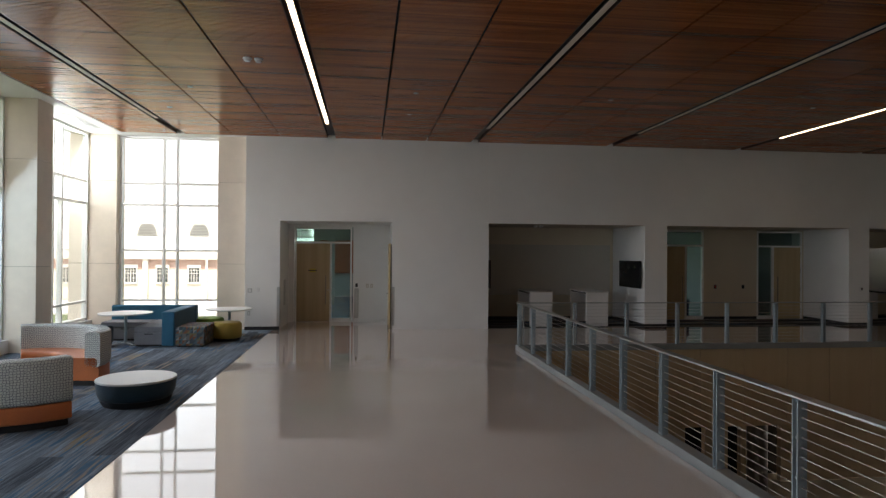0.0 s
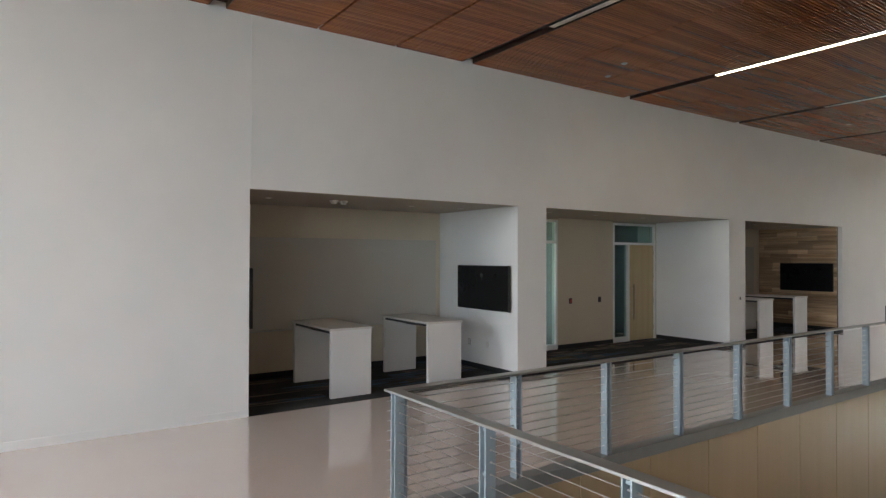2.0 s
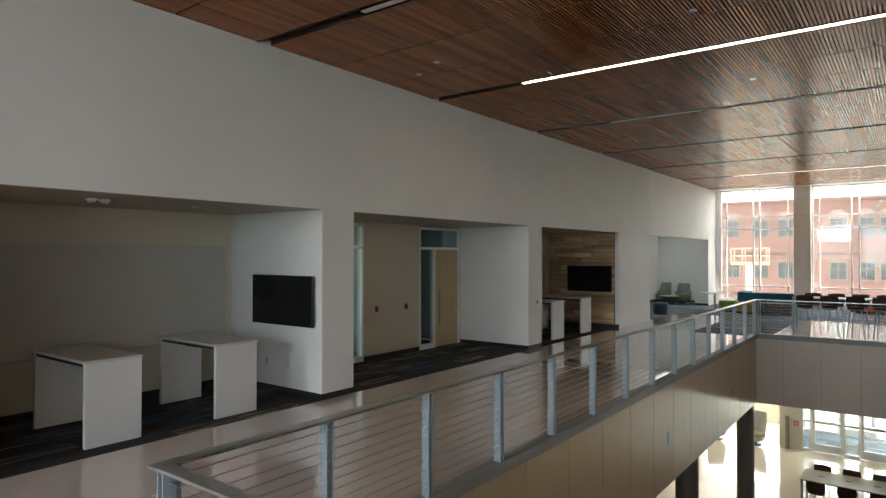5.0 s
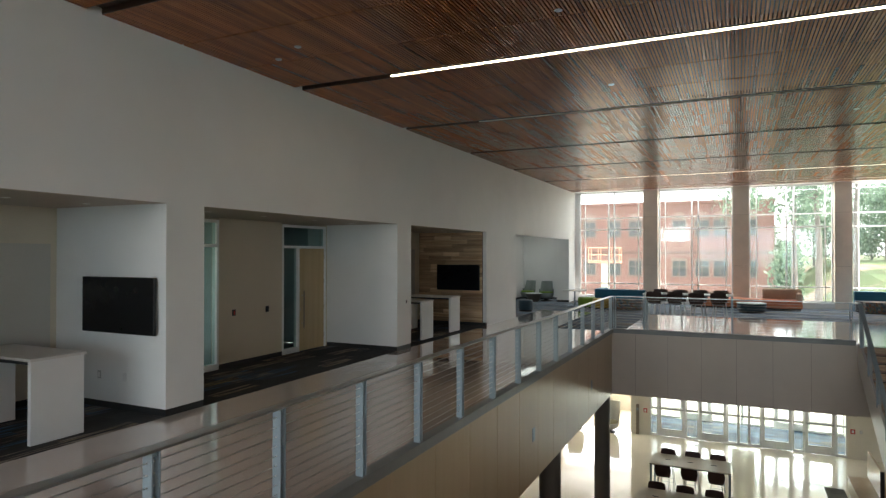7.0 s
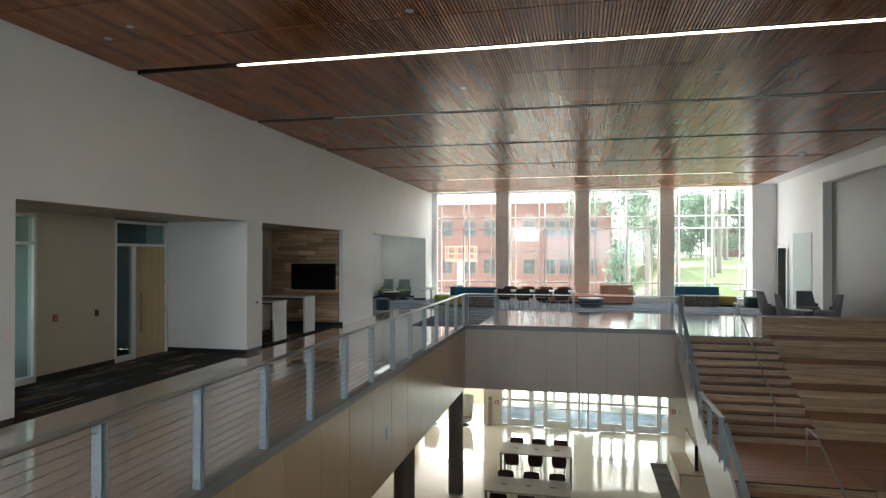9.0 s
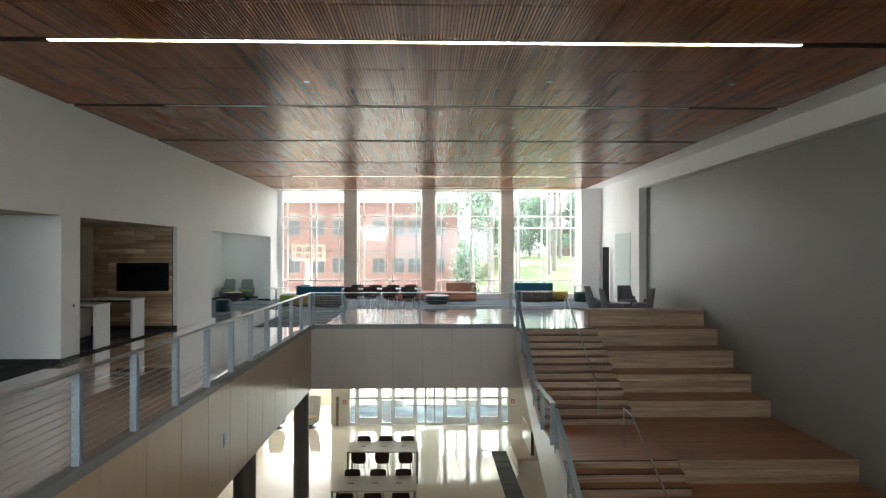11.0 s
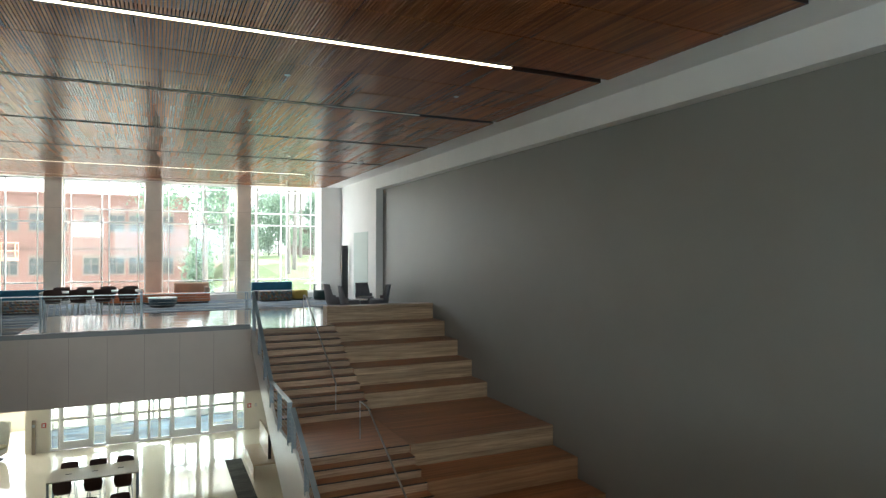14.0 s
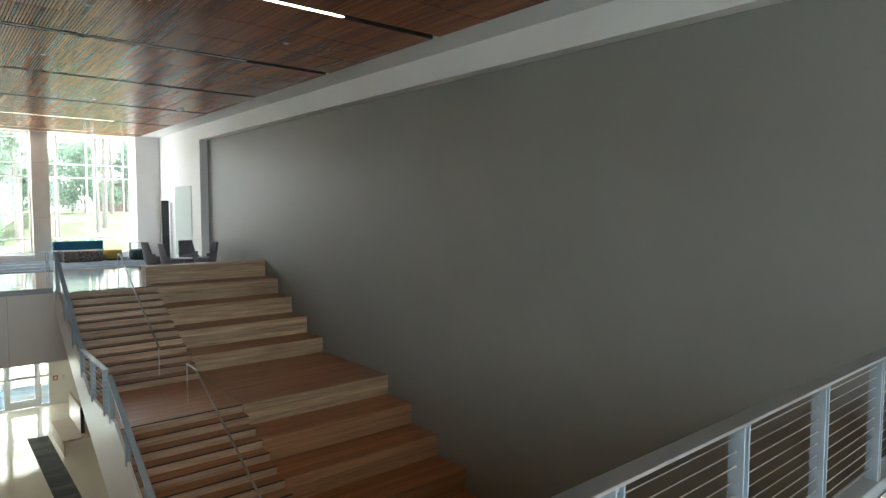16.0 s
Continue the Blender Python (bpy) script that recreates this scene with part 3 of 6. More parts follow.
# ---- stepped seating, stairs and their guards ----
RISE, GOING = 0.159, 0.323
TIER = 3 * GOING
BENCH_N = 5.15          # north end of the seating, where the stairs begin
STAIR_N = 7.5
M_NOSING = paint("black_nosing_strip", (0.012, 0.011, 0.011), 0.55, var=0.1)
M_SIDE = wood("fir_end_board", (0.20, 0.085, 0.035), (0.38, 0.18, 0.08), "x", 0.35, 0.8, 0.1)


M_RISER = wood("brown_ash_riser", (0.22, 0.13, 0.072), (0.54, 0.375, 0.245), "y", 0.42, 1.2, 0.2)
M_WARM = wood("warm_fir_board", (0.22, 0.105, 0.045), (0.44, 0.235, 0.115), "y", 0.4, 0.8, 0.1)


def tier_front(k):
    return 20.78 - TIER * k if k < 5 else 13.64 - 0.96 * (k - 5)


def tier_top(k):
    """The top of a tier; the fifth lies level with the landing of the stairs."""
    if k == 0:
        return 0.48
    return -0.035 - 0.487 * (k - 1) if k < 5 else -1.908 - 0.48 * (k - 5)


seating = thing("stepped_seating", "stepped wooden seating of pale boards and red-brown tops beside the stairs", "bleacher")
for k in range(12):
    top = tier_top(k)
    drop = top - tier_top(k + 1)
    front = tier_front(k)
    back = 21.3 if k == 0 else tier_front(k - 1)
    tier = part("tier", boxes((front + 0.03, back, SOUTH_Y + 0.004, BENCH_N - 0.02, max(LOW, top - 0.9), top - 0.04)), M_SIDE, seating)
    planks = max(3, round((back - front) / 0.14))
    wide = (back - front) / planks
    for p in range(planks):
        part("plank", boxes((front + p * wide + 0.0015, front + (p + 1) * wide - 0.0015, SOUTH_Y + 0.004, BENCH_N - 0.024, top - 0.035, top), bevel=0.002), M_TREAD, tier)
    rows = 3
    high = (drop - 0.036) / rows
    for r in range(rows):
        z0 = top - drop + r * high
        part("front_board", boxes((front - 0.012, front + 0.02, SOUTH_Y + 0.004, BENCH_N - 0.024, z0 + 0.001, z0 + high - 0.001), bevel=0.002), M_PALE if k < 6 else M_WARM, tier)
    part("edge_board", boxes((front - 0.016, front + 0.014, SOUTH_Y + 0.004, BENCH_N - 0.024, top - 0.034, top + 0.001), bevel=0.003), M_PALE if k < 6 else M_WARM, tier, "pale front edge of the seat")
    part("end_board", boxes((front - 0.016, back if k else 21.3, BENCH_N - 0.02, BENCH_N, top - drop, top + 0.002), bevel=0.002), M_PALE if k == 0 else M_SIDE, tier)

stairs = thing("staircase", "wooden stairs with pale risers and black nosing strips", "stairs")
for k in range(33):
    top = -RISE * k
    first = k < 12
    x = 19.8 - GOING * k if first else 13.64 - GOING * (k - 12)
    back = VOID_E - 0.002 if k == 0 else (x + GOING if k != 12 else 19.8 - GOING * 11)
    step = part("step", boxes((x + 0.02, back, BENCH_N + 0.004, STAIR_N, top - 0.25, top - 0.03)), M_SIDE, stairs)
    part("tread", boxes((x + 0.018, back, BENCH_N + 0.004, STAIR_N, top - 0.03, top), bevel=0.002), M_TREAD if k else M_TERRAZZO, step)
    part("nosing_strip", boxes((x - 0.010, x + 0.018, BENCH_N + 0.004, STAIR_N, top - 0.018, top + 0.0015), bevel=0.002), M_NOSING, step, "black nosing strip")
    part("riser", boxes((x - 0.006, x + 0.02, BENCH_N + 0.004, STAIR_N, top - RISE + 0.001, top - 0.019)), M_RISER, step)

# stringer panel on the open side of the stairs
outline = [(20.2, 0.03), (19.9, 0.03), (19.6 - 11 * GOING, -12 * RISE + 0.1), (13.75, -12 * RISE + 0.1), (13.75 - 19.6 * GOING, LOW + 0.1), (13.75 - 19.6 * GOING, LOW), (10.6, LOW), (16.6, -12 * RISE - 0.55), (20.2, -0.55)]
bm = bmesh.new()
prism(bm, outline, "y", STAIR_N + 0.003, STAIR_N + 0.06)
stringer = single("stair_stringer", bm, M_LAMINATE, "pale painted stringer panel along the stairs", "stringer")


def flat_post(high, depth=0.085, gap=0.045):
    """Two upright flat bars with small spacers; the run goes along x."""
    bm = boxes((-gap / 2 - 0.012, -gap / 2, -depth / 2, depth / 2, 0, high), (gap / 2, gap / 2 + 0.012, -depth / 2, depth / 2, 0, high), bevel=0.0015)
    for z in (0.02, high * 0.33, high * 0.66, high - 0.04):
        box(bm, -gap / 2, gap / 2, -0.02, 0.02, z, z + 0.02)
    return bm


POST_MESH = mesh_of("post", flat_post(0.97), M_STEEL)
STUD_MESH = mesh_of("cable_fitting", rod(bmesh.new(), (-0.045, 0, 0), (0.045, 0, 0), 0.007, 8), M_CABLE)
CABLES = [0.19 + 0.079 * k for k in range(11)]


def guard(name, label, a, b, stops, inward, curb=True):
    """A level guard rail from a to b on the floor: curb, posts at the stops, cap bar and cables."""
    a, b = Vector(a), Vector(b)
    d = (b - a).normalized()
    yaw = math.degrees(math.atan2(d.y, d.x))
    top = thing(name, label, "railing", Matrix.Translation(a) @ pose(0, 0, 0, 0, 0, yaw), "guard rails round the stair void")
    length = (b - a).length
    if curb:
        part("curb", boxes((0, length, -0.06, 0.09, -0.03, 0.1), bevel=0.006), M_CURB, top, "grey steel curb")
    part("cap", boxes((0, length, -0.05, 0.055, 1.05, 1.07), bevel=0.003), M_CAP, top, "flat brushed steel cap bar")
    for s in stops:
        p = new("post", POST_MESH)
        p.parent = top
        p.matrix_basis = pose(s, 0, 0.085)
        for z in CABLES[::1]:
            f = new("cable_fitting", STUD_MESH)
            f.parent = p
            f.matrix_basis = pose(0, 0, z - 0.085)
    for z in CABLES:
        part("cable", rod(bmesh.new(), (0, 0, z), (length, 0, z), 0.0032, 6), M_CABLE, top)
    return top


west = [13.73 - 1.145 * k for k in range(11)]
guard("guard_rail", "grey steel guard rail with flat posts and thin cables", (VOID_W + 0.055, VOID_N - 0.03, 0), (VOID_W + 0.055, SOUTH_Y + 0.32, 0), [VOID_N - 0.03 - y for y in west], 1)
north = [2.66 + 1.24 * k for k in range(15)]
guard("guard_rail", "grey steel cable guard rail along the gallery edge", (VOID_W, VOID_N, 0), (VOID_E, VOID_N, 0), [x - VOID_W for x in north if x < VOID_E], 1)
guard("guard_rail", "grey steel guard rail with thin cables above the entrance", (VOID_E, VOID_N, 0), (VOID_E, STAIR_Y, 0), [0.09, 6.1], 1)


# sloping guard beside the stairs
def sloped_guard(points, posts, label):
    top = thing("stair_guard_rail", label, "railing", Matrix())
    y = STAIR_N + 0.032
    for (x0, z0), (x1, z1) in zip(points, points[1:]):
        part("cap", bar(bmesh.new(), (x0, y, z0), (x1, y, z1), 0.1, 0.02), M_STEEL, top)
        for n in range(1, 9):
            dz = -0.1 * n
            part("cable", rod(bmesh.new(), (x0, y, z0 + dz), (x1, y, z1 + dz), 0.0032, 6), M_CABLE, top)
    for px, z0, z1 in posts:
        bm = boxes((px - 0.036, px - 0.024, y - 0.045, y + 0.045, z0, z1), (px + 0.024, px + 0.036, y - 0.045, y + 0.045, z0, z1))
        post = part("post", bm, M_STEEL, top)
        for n in range(1, 9):
            part("cable_fitting", rod(bmesh.new(), (px - 0.05, y, z1 - 0.1 * n), (px + 0.05, y, z1 - 0.1 * n), 0.008, 8), M_CABLE, post)
    return top


SG = [(20.45, 1.06), (20.05, 1.06), (16.85, -0.95), (14.45, -0.95), (14.2, -1.0), (7.4, -4.4)]
sloped_guard(SG[:4], [(19.8, -0.05, 0.89), (18.75, -0.58, 0.23), (17.75, -1.08, -0.40), (16.8, -1.58, -0.96), (15.7, -1.87, -0.96), (14.55, -1.87, -0.96)], "grey steel guard rail along the upper stairs and landing")
sloped_guard(SG[4:], [(14.1, -1.9, -1.06), (12.9, -2.35, -1.66), (11.7, -2.97, -2.26), (10.5, -3.6, -2.86), (9.3, -4.2, -3.46), (8.1, -4.8, -4.06)], "grey steel guard rail along the lower stairs")


def handrail(points, legs, label):
    """A round tube handrail on thin legs."""
    top = thing("handrail", label, "handrail", Matrix(), "stair handrails")
    bm = bmesh.new()
    for a, b in zip(points, points[1:]):
        rod(bm, a, b, 0.019, 12)
    for p in points[1:-1]:
        bmesh.ops.create_uvsphere(bm, u_segments=10, v_segments=6, radius=0.019, matrix=Matrix.Translation(p))
    part("tube", bm, M_STAINLESS, top, smooth=True)
    for a, b in legs:
        part("leg", rod(bmesh.new(), a, b, 0.016, 10), M_STAINLESS, top, smooth=True)


HY = 6.0
handrail([(20.3, HY, 0.9), (20.05, HY, 0.92), (16.6, HY, -1.03), (16.5, HY, -1.1)], [((20.28, HY, 0), (20.28, HY, 0.9)), ((16.52, HY, -1.95), (16.52, HY, -1.08))], "stainless handrail in the middle of the upper stairs")
handrail([(14.5, HY, -1.08), (14.3, HY, -1.07), (13.9, HY, -1.09), (7.1, HY, -4.5)], [((14.48, HY, -1.95), (14.48, HY, -1.08)), ((7.2, HY, LOW), (7.2, HY, -4.46))], "stainless handrail in the middle of the lower stairs")

# ---- panelled slab edges ----
M_JOINT = paint("brown_joint_backing", (0.15, 0.12, 0.095), 0.7)
M_EASTPANEL = paint("grey_beige_panel", (0.54, 0.465, 0.405), 0.45, var=0.04, scale=1.0)


def fascia(name, label, start, end, fixed, along, facing, joints, material):
    """Panels side by side with thin recessed joints, on a dark backing."""
    if along == "x":
        back = boxes((start, end, fixed + 0.012, fixed + 0.05, -1.865, -0.03))
    else:
        back = boxes((fixed + 0.012, fixed + 0.05, start, end, -1.865, -0.03))
    wall = setting(name, back, M_JOINT, label)
    for u, v in zip(joints, joints[1:]):
        if along == "x":
            part("panel", boxes((u + 0.005, v - 0.005, fixed, fixed + 0.014, -1.865, -0.031), bevel=0.002), material, wall)
        else:
            part("panel", boxes((fixed, fixed + 0.014, u + 0.003, v - 0.003, -1.865, -0.031), bevel=0.002), material, wall)


fascia("wall_fascia_north", "pale maple panels along the gallery edge", VOID_W, VOID_E, VOID_N - 0.018, "x", -1, [VOID_W + 1.1045 * k for k in range(17)], M_PANEL)
fascia("wall_fascia_east", "grey beige panels along the floor edge", STAIR_Y, VOID_N - 0.02, VOID_E - 0.018, "y", -1, [7.58, 8.6, 9.5, 10.4, 11.3, 12.2, 13.1, 13.8], M_EASTPANEL)
setting("wall_fascia_west", boxes((VOID_W + 0.03, VOID_W + 0.05, SOUTH_Y, VOID_N, -1.865, -0.03)), M_PANEL)
for px, pz in ((12.17, -1.0), (17.25, -1.05)):
    plate = thing("wall_speaker", "small grey blue wall strobe plate", "wall plate", pose(px, VOID_N - 0.018, pz))
    part("plate", boxes((-0.07, 0.07, -0.012, 0, -0.12, 0.12), bevel=0.004), paint("grey_blue_plastic", (0.30, 0.36, 0.40), 0.4), plate)
    part("grille", boxes((-0.045, 0.045, -0.018, -0.012, -0.09, 0.03), bevel=0.003), M_STEEL, plate)
setting("wall_fascia_end", boxes((VOID_E + 0.06, VOID_E + 0.1, SOUTH_Y + 0.01, STAIR_Y + 0.02, -1.865, -0.31)), M_EASTPANEL, "grey beige panel behind the stairs")

# ---- north alcoves ----
def high_desk(name="standing_desk"):
    """A waterfall desk: top on two slab ends, with a power box under the top."""
    top = thing(name, "white laminate standing-height table with slab ends", "table", pose(0, 0, 0.004), "standing tables in the alcoves")
    part("tabletop", boxes((-0.36, 0.36, -0.78, 0.78, 1.015, 1.05), bevel=0.003), paint("grey_white_laminate", (0.62, 0.59, 0.56), 0.3, var=0.03), top)
    for y0, y1 in ((-0.76, -0.70), (0.70, 0.76)):
        part("slab_end", boxes((-0.34, 0.34, y0, y1, 0, 1.014), bevel=0.003), M_LAMINATE, top)
    part("rail", boxes((-0.33, -0.31, -0.70, 0.70, 0.97, 1.014)), M_DARKBASE, top, "dark steel rail under the top")
    part("power_box", boxes((-0.30, -0.18, -0.2, 0.1, 0.955, 1.014), bevel=0.004), M_DARKBASE, top)
    return top


desk = high_desk()
desk.matrix_basis = pose(4.32, 18.82, 0.004)
for dx in (6.06, 16.35, 18.2):
    copy_thing(desk, pose(dx, 18.82, 0.004))


def wall_screen(label, m, wide=1.52, high=0.86):
    """A flat screen on a bracket; it faces local -y."""
    top = thing("wall_screen", label, "screen", m, "wall screens")
    part("case", boxes((-wide / 2, wide / 2, -0.05, -0.005, -high / 2, high / 2), bevel=0.006), M_DARKBASE, top)
    part("screen_glass", boxes((-wide / 2 + 0.012, wide / 2 - 0.012, -0.053, -0.049, -high / 2 + 0.016, high / 2 - 0.012)), M_SCREEN, top)
    part("bracket", boxes((-0.25, 0.25, -0.006, 0.045, -0.2, 0.2)), M_DARKBASE, top)
    return top


wall_screen("black flat screen on the white alcove wall", pose(7.365, 18.66, 1.565, 0, 0, -90), 1.55, 0.83)
wall_screen("black flat screen on the white alcove wall", pose(2.695, 18.66, 1.565, 0, 0, 90), 1.55, 0.83)
wall_screen("black flat screen on the wood plank wall", pose(19.865, 18.7, 1.56, 0, 0, -90), 1.53, 0.84)

# glass writing boards
M_BOARD = paint("back_painted_glass", (0.55, 0.53, 0.48), 0.06, var=0.02, bump=0)
for x0, x1 in ((2.75, 7.3), (14.9, 19.6)):
    board = thing("glass_writing_board", "large grey-white glass writing board with a slim marker ledge", "writing board", pose(x0, 20.2, 0.84))
    part("glass", boxes((0, x1 - x0, -0.022, -0.006, 0.0, 1.64), bevel=0.002), M_BOARD, board)
    part("backing", boxes((0.2, x1 - x0 - 0.2, -0.006, 0.0, 0.2, 1.4)), M_ALU, board)
    part("ledge", boxes((0, x1 - x0, -0.05, -0.022, -0.02, -0.005), bevel=0.002), M_ALU, board)

# plank-clad side wall of the fourth alcove
clad = setting("wall_plank_cladding", boxes((19.935, 19.98, WALL_Y + 0.12, 20.19, 0.1, SOFFIT - 0.004)), M_DARKBASE, "wall clad in mixed pale and brown wood planks")
M_CLAD = wood("mixed_plank", (0.28, 0.155, 0.075), (0.64, 0.46, 0.29), "y", 0.5, 0.8, 0.34)
rnd = random.Random(5)
zc, rows = 0.1, 0
while zc < SOFFIT - 0.03:
    hh = min(0.135, SOFFIT - 0.006 - zc)
    yc = WALL_Y + 0.12
    while yc < 20.18:
        ln = min(rnd.uniform(0.5, 1.5), 20.18 - yc)
        part("plank", boxes((19.918 - rnd.uniform(0, 0.005), 19.936, yc + 0.0015, yc + ln - 0.0015, zc + 0.0015, zc + hh - 0.0015)), M_CLAD, clad)
        yc += ln
    zc += hh
setting("baseboard", boxes((19.93, 19.98, WALL_Y + 0.004, 20.19, 0, 0.1), (19.97, 20.1, WALL_Y - 0.006, WALL_Y + 0.004, 0, 0.1)), M_DARKBASE)


def plate(name, label, m, wide, high, material, inner=None, thick=0.008):
    top = thing(name, label, "wall plate", m)
    part("cover", boxes((-wide / 2, wide / 2, -thick, 0, -high / 2, high / 2), bevel=0.002), material, top)
    part("insert", boxes((-wide / 4, wide / 4, -thick - 0.003, -thick, -high / 3.2, high / 3.2), bevel=0.001), inner or M_LAMINATE, top)
    return top


M_BLACKPLASTIC = paint("black_plastic", (0.015, 0.015, 0.016), 0.35)
M_BEIGEPLASTIC = paint("beige_plastic", (0.52, 0.46, 0.38), 0.4)
M_RED = paint("red_plastic", (0.5, 0.03, 0.02), 0.35)
plate("card_reader", "small black card reader on the alcove wall", pose(10.86, 19.8, 1.11), 0.085, 0.13, M_BLACKPLASTIC, M_RED, 0.025)
plate("card_reader", "small black card reader on the alcove wall", pose(11.87, 19.8, 1.11), 0.085, 0.13, M_BLACKPLASTIC, M_DARKBASE, 0.025)
plate("thermostat", "small white thermostat on the wall pier", pose(14.53, WALL_Y, 1.155), 0.1, 0.1, M_LAMINATE, M_SCREEN, 0.02)
for yy in (19.16, 18.6):
    plate("wall_outlet", "small stainless wall outlet", pose(7.41, yy, 0.49, 0, 0, -90), 0.075, 0.12, M_STAINLESS if yy > 19 else M_LAMINATE)
plate("light_switch", "stainless double light switch", pose(-4.065, WALL_Y, 1.1), 0.12, 0.12, M_STAINLESS)
plate("light_switch", "small white wall light switch", pose(-3.842, WALL_Y, 1.12), 0.075, 0.12, M_LAMINATE)
plate("wall_outlet", "stainless wall outlet near the floor", pose(-4.09, WALL_Y, 0.47), 0.075, 0.12, M_STAINLESS)


# ---- doors ----
M_PULL = paint("bronzed_steel", (0.26, 0.22, 0.17), 0.35, 0.7, var=0.05)


def bar_pull(parent, x, z0, z1, y):
    pull = part("pull_handle", rod(bmesh.new(), (x, y - 0.07, z0), (x, y - 0.07, z1), 0.016, 12), M_PULL, parent, "long dark stainless bar pull", True)
    for z in (z0 + 0.12, z1 - 0.12):
        part("standoff", rod(bmesh.new(), (x, y - 0.07, z), (x, y, z), 0.009, 8), M_STAINLESS, pull, "", True)


def door_set(name, label, x0, door_x, light_x, y, top, transom):
    """A timber door with a glazed sidelight and transom in a white metal frame: door_x and light_x are spans along x."""
    right = light_x[0] > door_x[0]
    d = setting(name, boxes((door_x[0] - 0.05, door_x[0], y - 0.01, y + 0.12, 0, transom if right else top), (door_x[1], door_x[1] + 0.05, y - 0.01, y + 0.12, 0, top if right else transom)), M_FRAME, label)
    lo, hi = min(door_x[0], light_x[0]) - 0.05, max(door_x[1], light_x[1]) + 0.05
    part("door_frame", boxes((lo, hi, y - 0.012, y + 0.118, transom, transom + 0.06), (lo + 0.05, hi - 0.05, y - 0.012, y + 0.118, top, top + 0.06),
         (light_x[0], light_x[1], y - 0.008, y + 0.118, 0, 0.12), (lo if light_x[0] < door_x[0] else hi - 0.05, lo + 0.05 if light_x[0] < door_x[0] else hi, y - 0.009, y + 0.119, 0, transom)), M_FRAME, d)
    leaf = part("door_leaf", boxes((door_x[0] + 0.004, door_x[1] - 0.004, y + 0.02, y + 0.065, 0.01, top - 0.004), bevel=0.002), M_DOOR, d, "pale maple veneer door leaf")
    hinge_x = door_x[0] if light_x[0] > door_x[0] else door_x[1]
    for z in (0.25, 0.95, 1.6, 2.2):
        part("hinge", rod(bmesh.new(), (hinge_x, y + 0.012, z), (hinge_x, y + 0.012, z + 0.11), 0.009, 8), M_STAINLESS, leaf)
    side = door_x[1] - 0.12 if light_x[0] > door_x[0] else door_x[0] + 0.12
    bar_pull(leaf, side, 0.55, 1.45, y + 0.02)
    part("lock_cylinder", rod(bmesh.new(), (side + (0.07 if light_x[0] > door_x[0] else -0.07), y + 0.005, 1.0), (side + (0.07 if light_x[0] > door_x[0] else -0.07), y + 0.02, 1.0), 0.022, 14), M_STAINLESS, leaf)
    pane = part("sidelight_pane", boxes((light_x[0], light_x[1], y + 0.05, y + 0.06, 0.12, top)), M_GREENGLASS, d, "greenish clear sidelight glass")
    pane.visible_shadow = False
    pane = part("transom_pane", boxes((lo + 0.05, hi - 0.05, y + 0.05, y + 0.06, top + 0.06, transom)), M_GREENGLASS, d, "greenish clear transom glass")
    pane.visible_shadow = False
    return d, leaf


d1, leaf1 = door_set("door_1", "pale maple office door with a glazed sidelight", 0, (-3.02, -2.0), (-1.94, -1.37), 19.7, 2.45, 2.9)
M_YELLOW = paint("yellow_sticker", (0.55, 0.42, 0.02), 0.5)
part("sticker", boxes((-2.62, -2.44, 19.714, 19.72, 1.55, 1.66), bevel=0.001), M_YELLOW, leaf1, "yellow sticker")
part("sticker_text", boxes((-2.66, -2.40, 19.711, 19.714, 1.59, 1.62)), M_DARKBASE, leaf1)
d2, leaf2 = door_set("door_2", "pale maple office door with a glazed sidelight", 0, (13.0, 14.0), (12.43, 12.94), 19.8, 2.46, 2.95)
d3, leaf3 = door_set("door_3", "pale maple office door with a glazed sidelight", 0, (8.92, 9.79), (9.85, 10.40), 19.8, 2.46, 2.95)

# open door leaf at the side of the recess, seen on edge
side_door = thing("side_door", "pale maple door standing ajar in the recess side", "door", pose(-0.16, 17.86, 0))
side_leaf = part("door_leaf", boxes((-0.065, -0.02, 0, 0.95, 0.01, 2.44), bevel=0.002), M_DOOR, side_door)
part("door_edge", boxes((-0.02, 0.012, 0.03, 0.93, 0.01, 2.42)), M_DARKBASE, side_leaf)
part("lever_handle", rod(rod(bmesh.new(), (-0.065, 0.07, 1.0), (-0.13, 0.07, 1.0), 0.01, 10), (-0.13, 0.07, 1.0), (-0.13, 0.19, 1.0), 0.01, 10), M_STAINLESS, side_leaf, "", True)
part("kick_stop", boxes((-0.085, -0.066, 0.03, 0.12, 0.01, 0.09), bevel=0.004), M_DARKBASE, side_leaf)

# corner guards, door button post and plates in the recess
for gx, s in ((-3.26, -1), (-0.14, 1)):
    guard_ob = thing("corner_guard", "stainless corner guard on the wall edge", "corner guard", pose(gx, WALL_Y, 0.1))
    part("front_leaf", boxes((min(0, s * 0.075), max(0, s * 0.075), -0.005, 0, 0, 1.1)), M_STAINLESS, guard_ob)
    part("side_leaf", boxes((min(0, -s * 0.004), max(0, -s * 0.004), -0.004, 0.075, 0, 1.1)), M_STAINLESS, guard_ob)
button = thing("door_button_panel", "tall stainless push plate for the door opener", "push plate", pose(-1.17, 19.7, 0.12))
part("plate", boxes((-0.065, 0.065, -0.03, 0, 0, 0.93), bevel=0.012), M_STAINLESS, button)
part("groove", boxes((-0.006, 0.006, -0.033, -0.03, 0.05, 0.88)), M_ALU, button)
plate("card_reader", "black card reader above the push plate", pose(-1.17, 19.7, 1.15), 0.07, 0.12, M_BLACKPLASTIC, M_DARKBASE, 0.025)
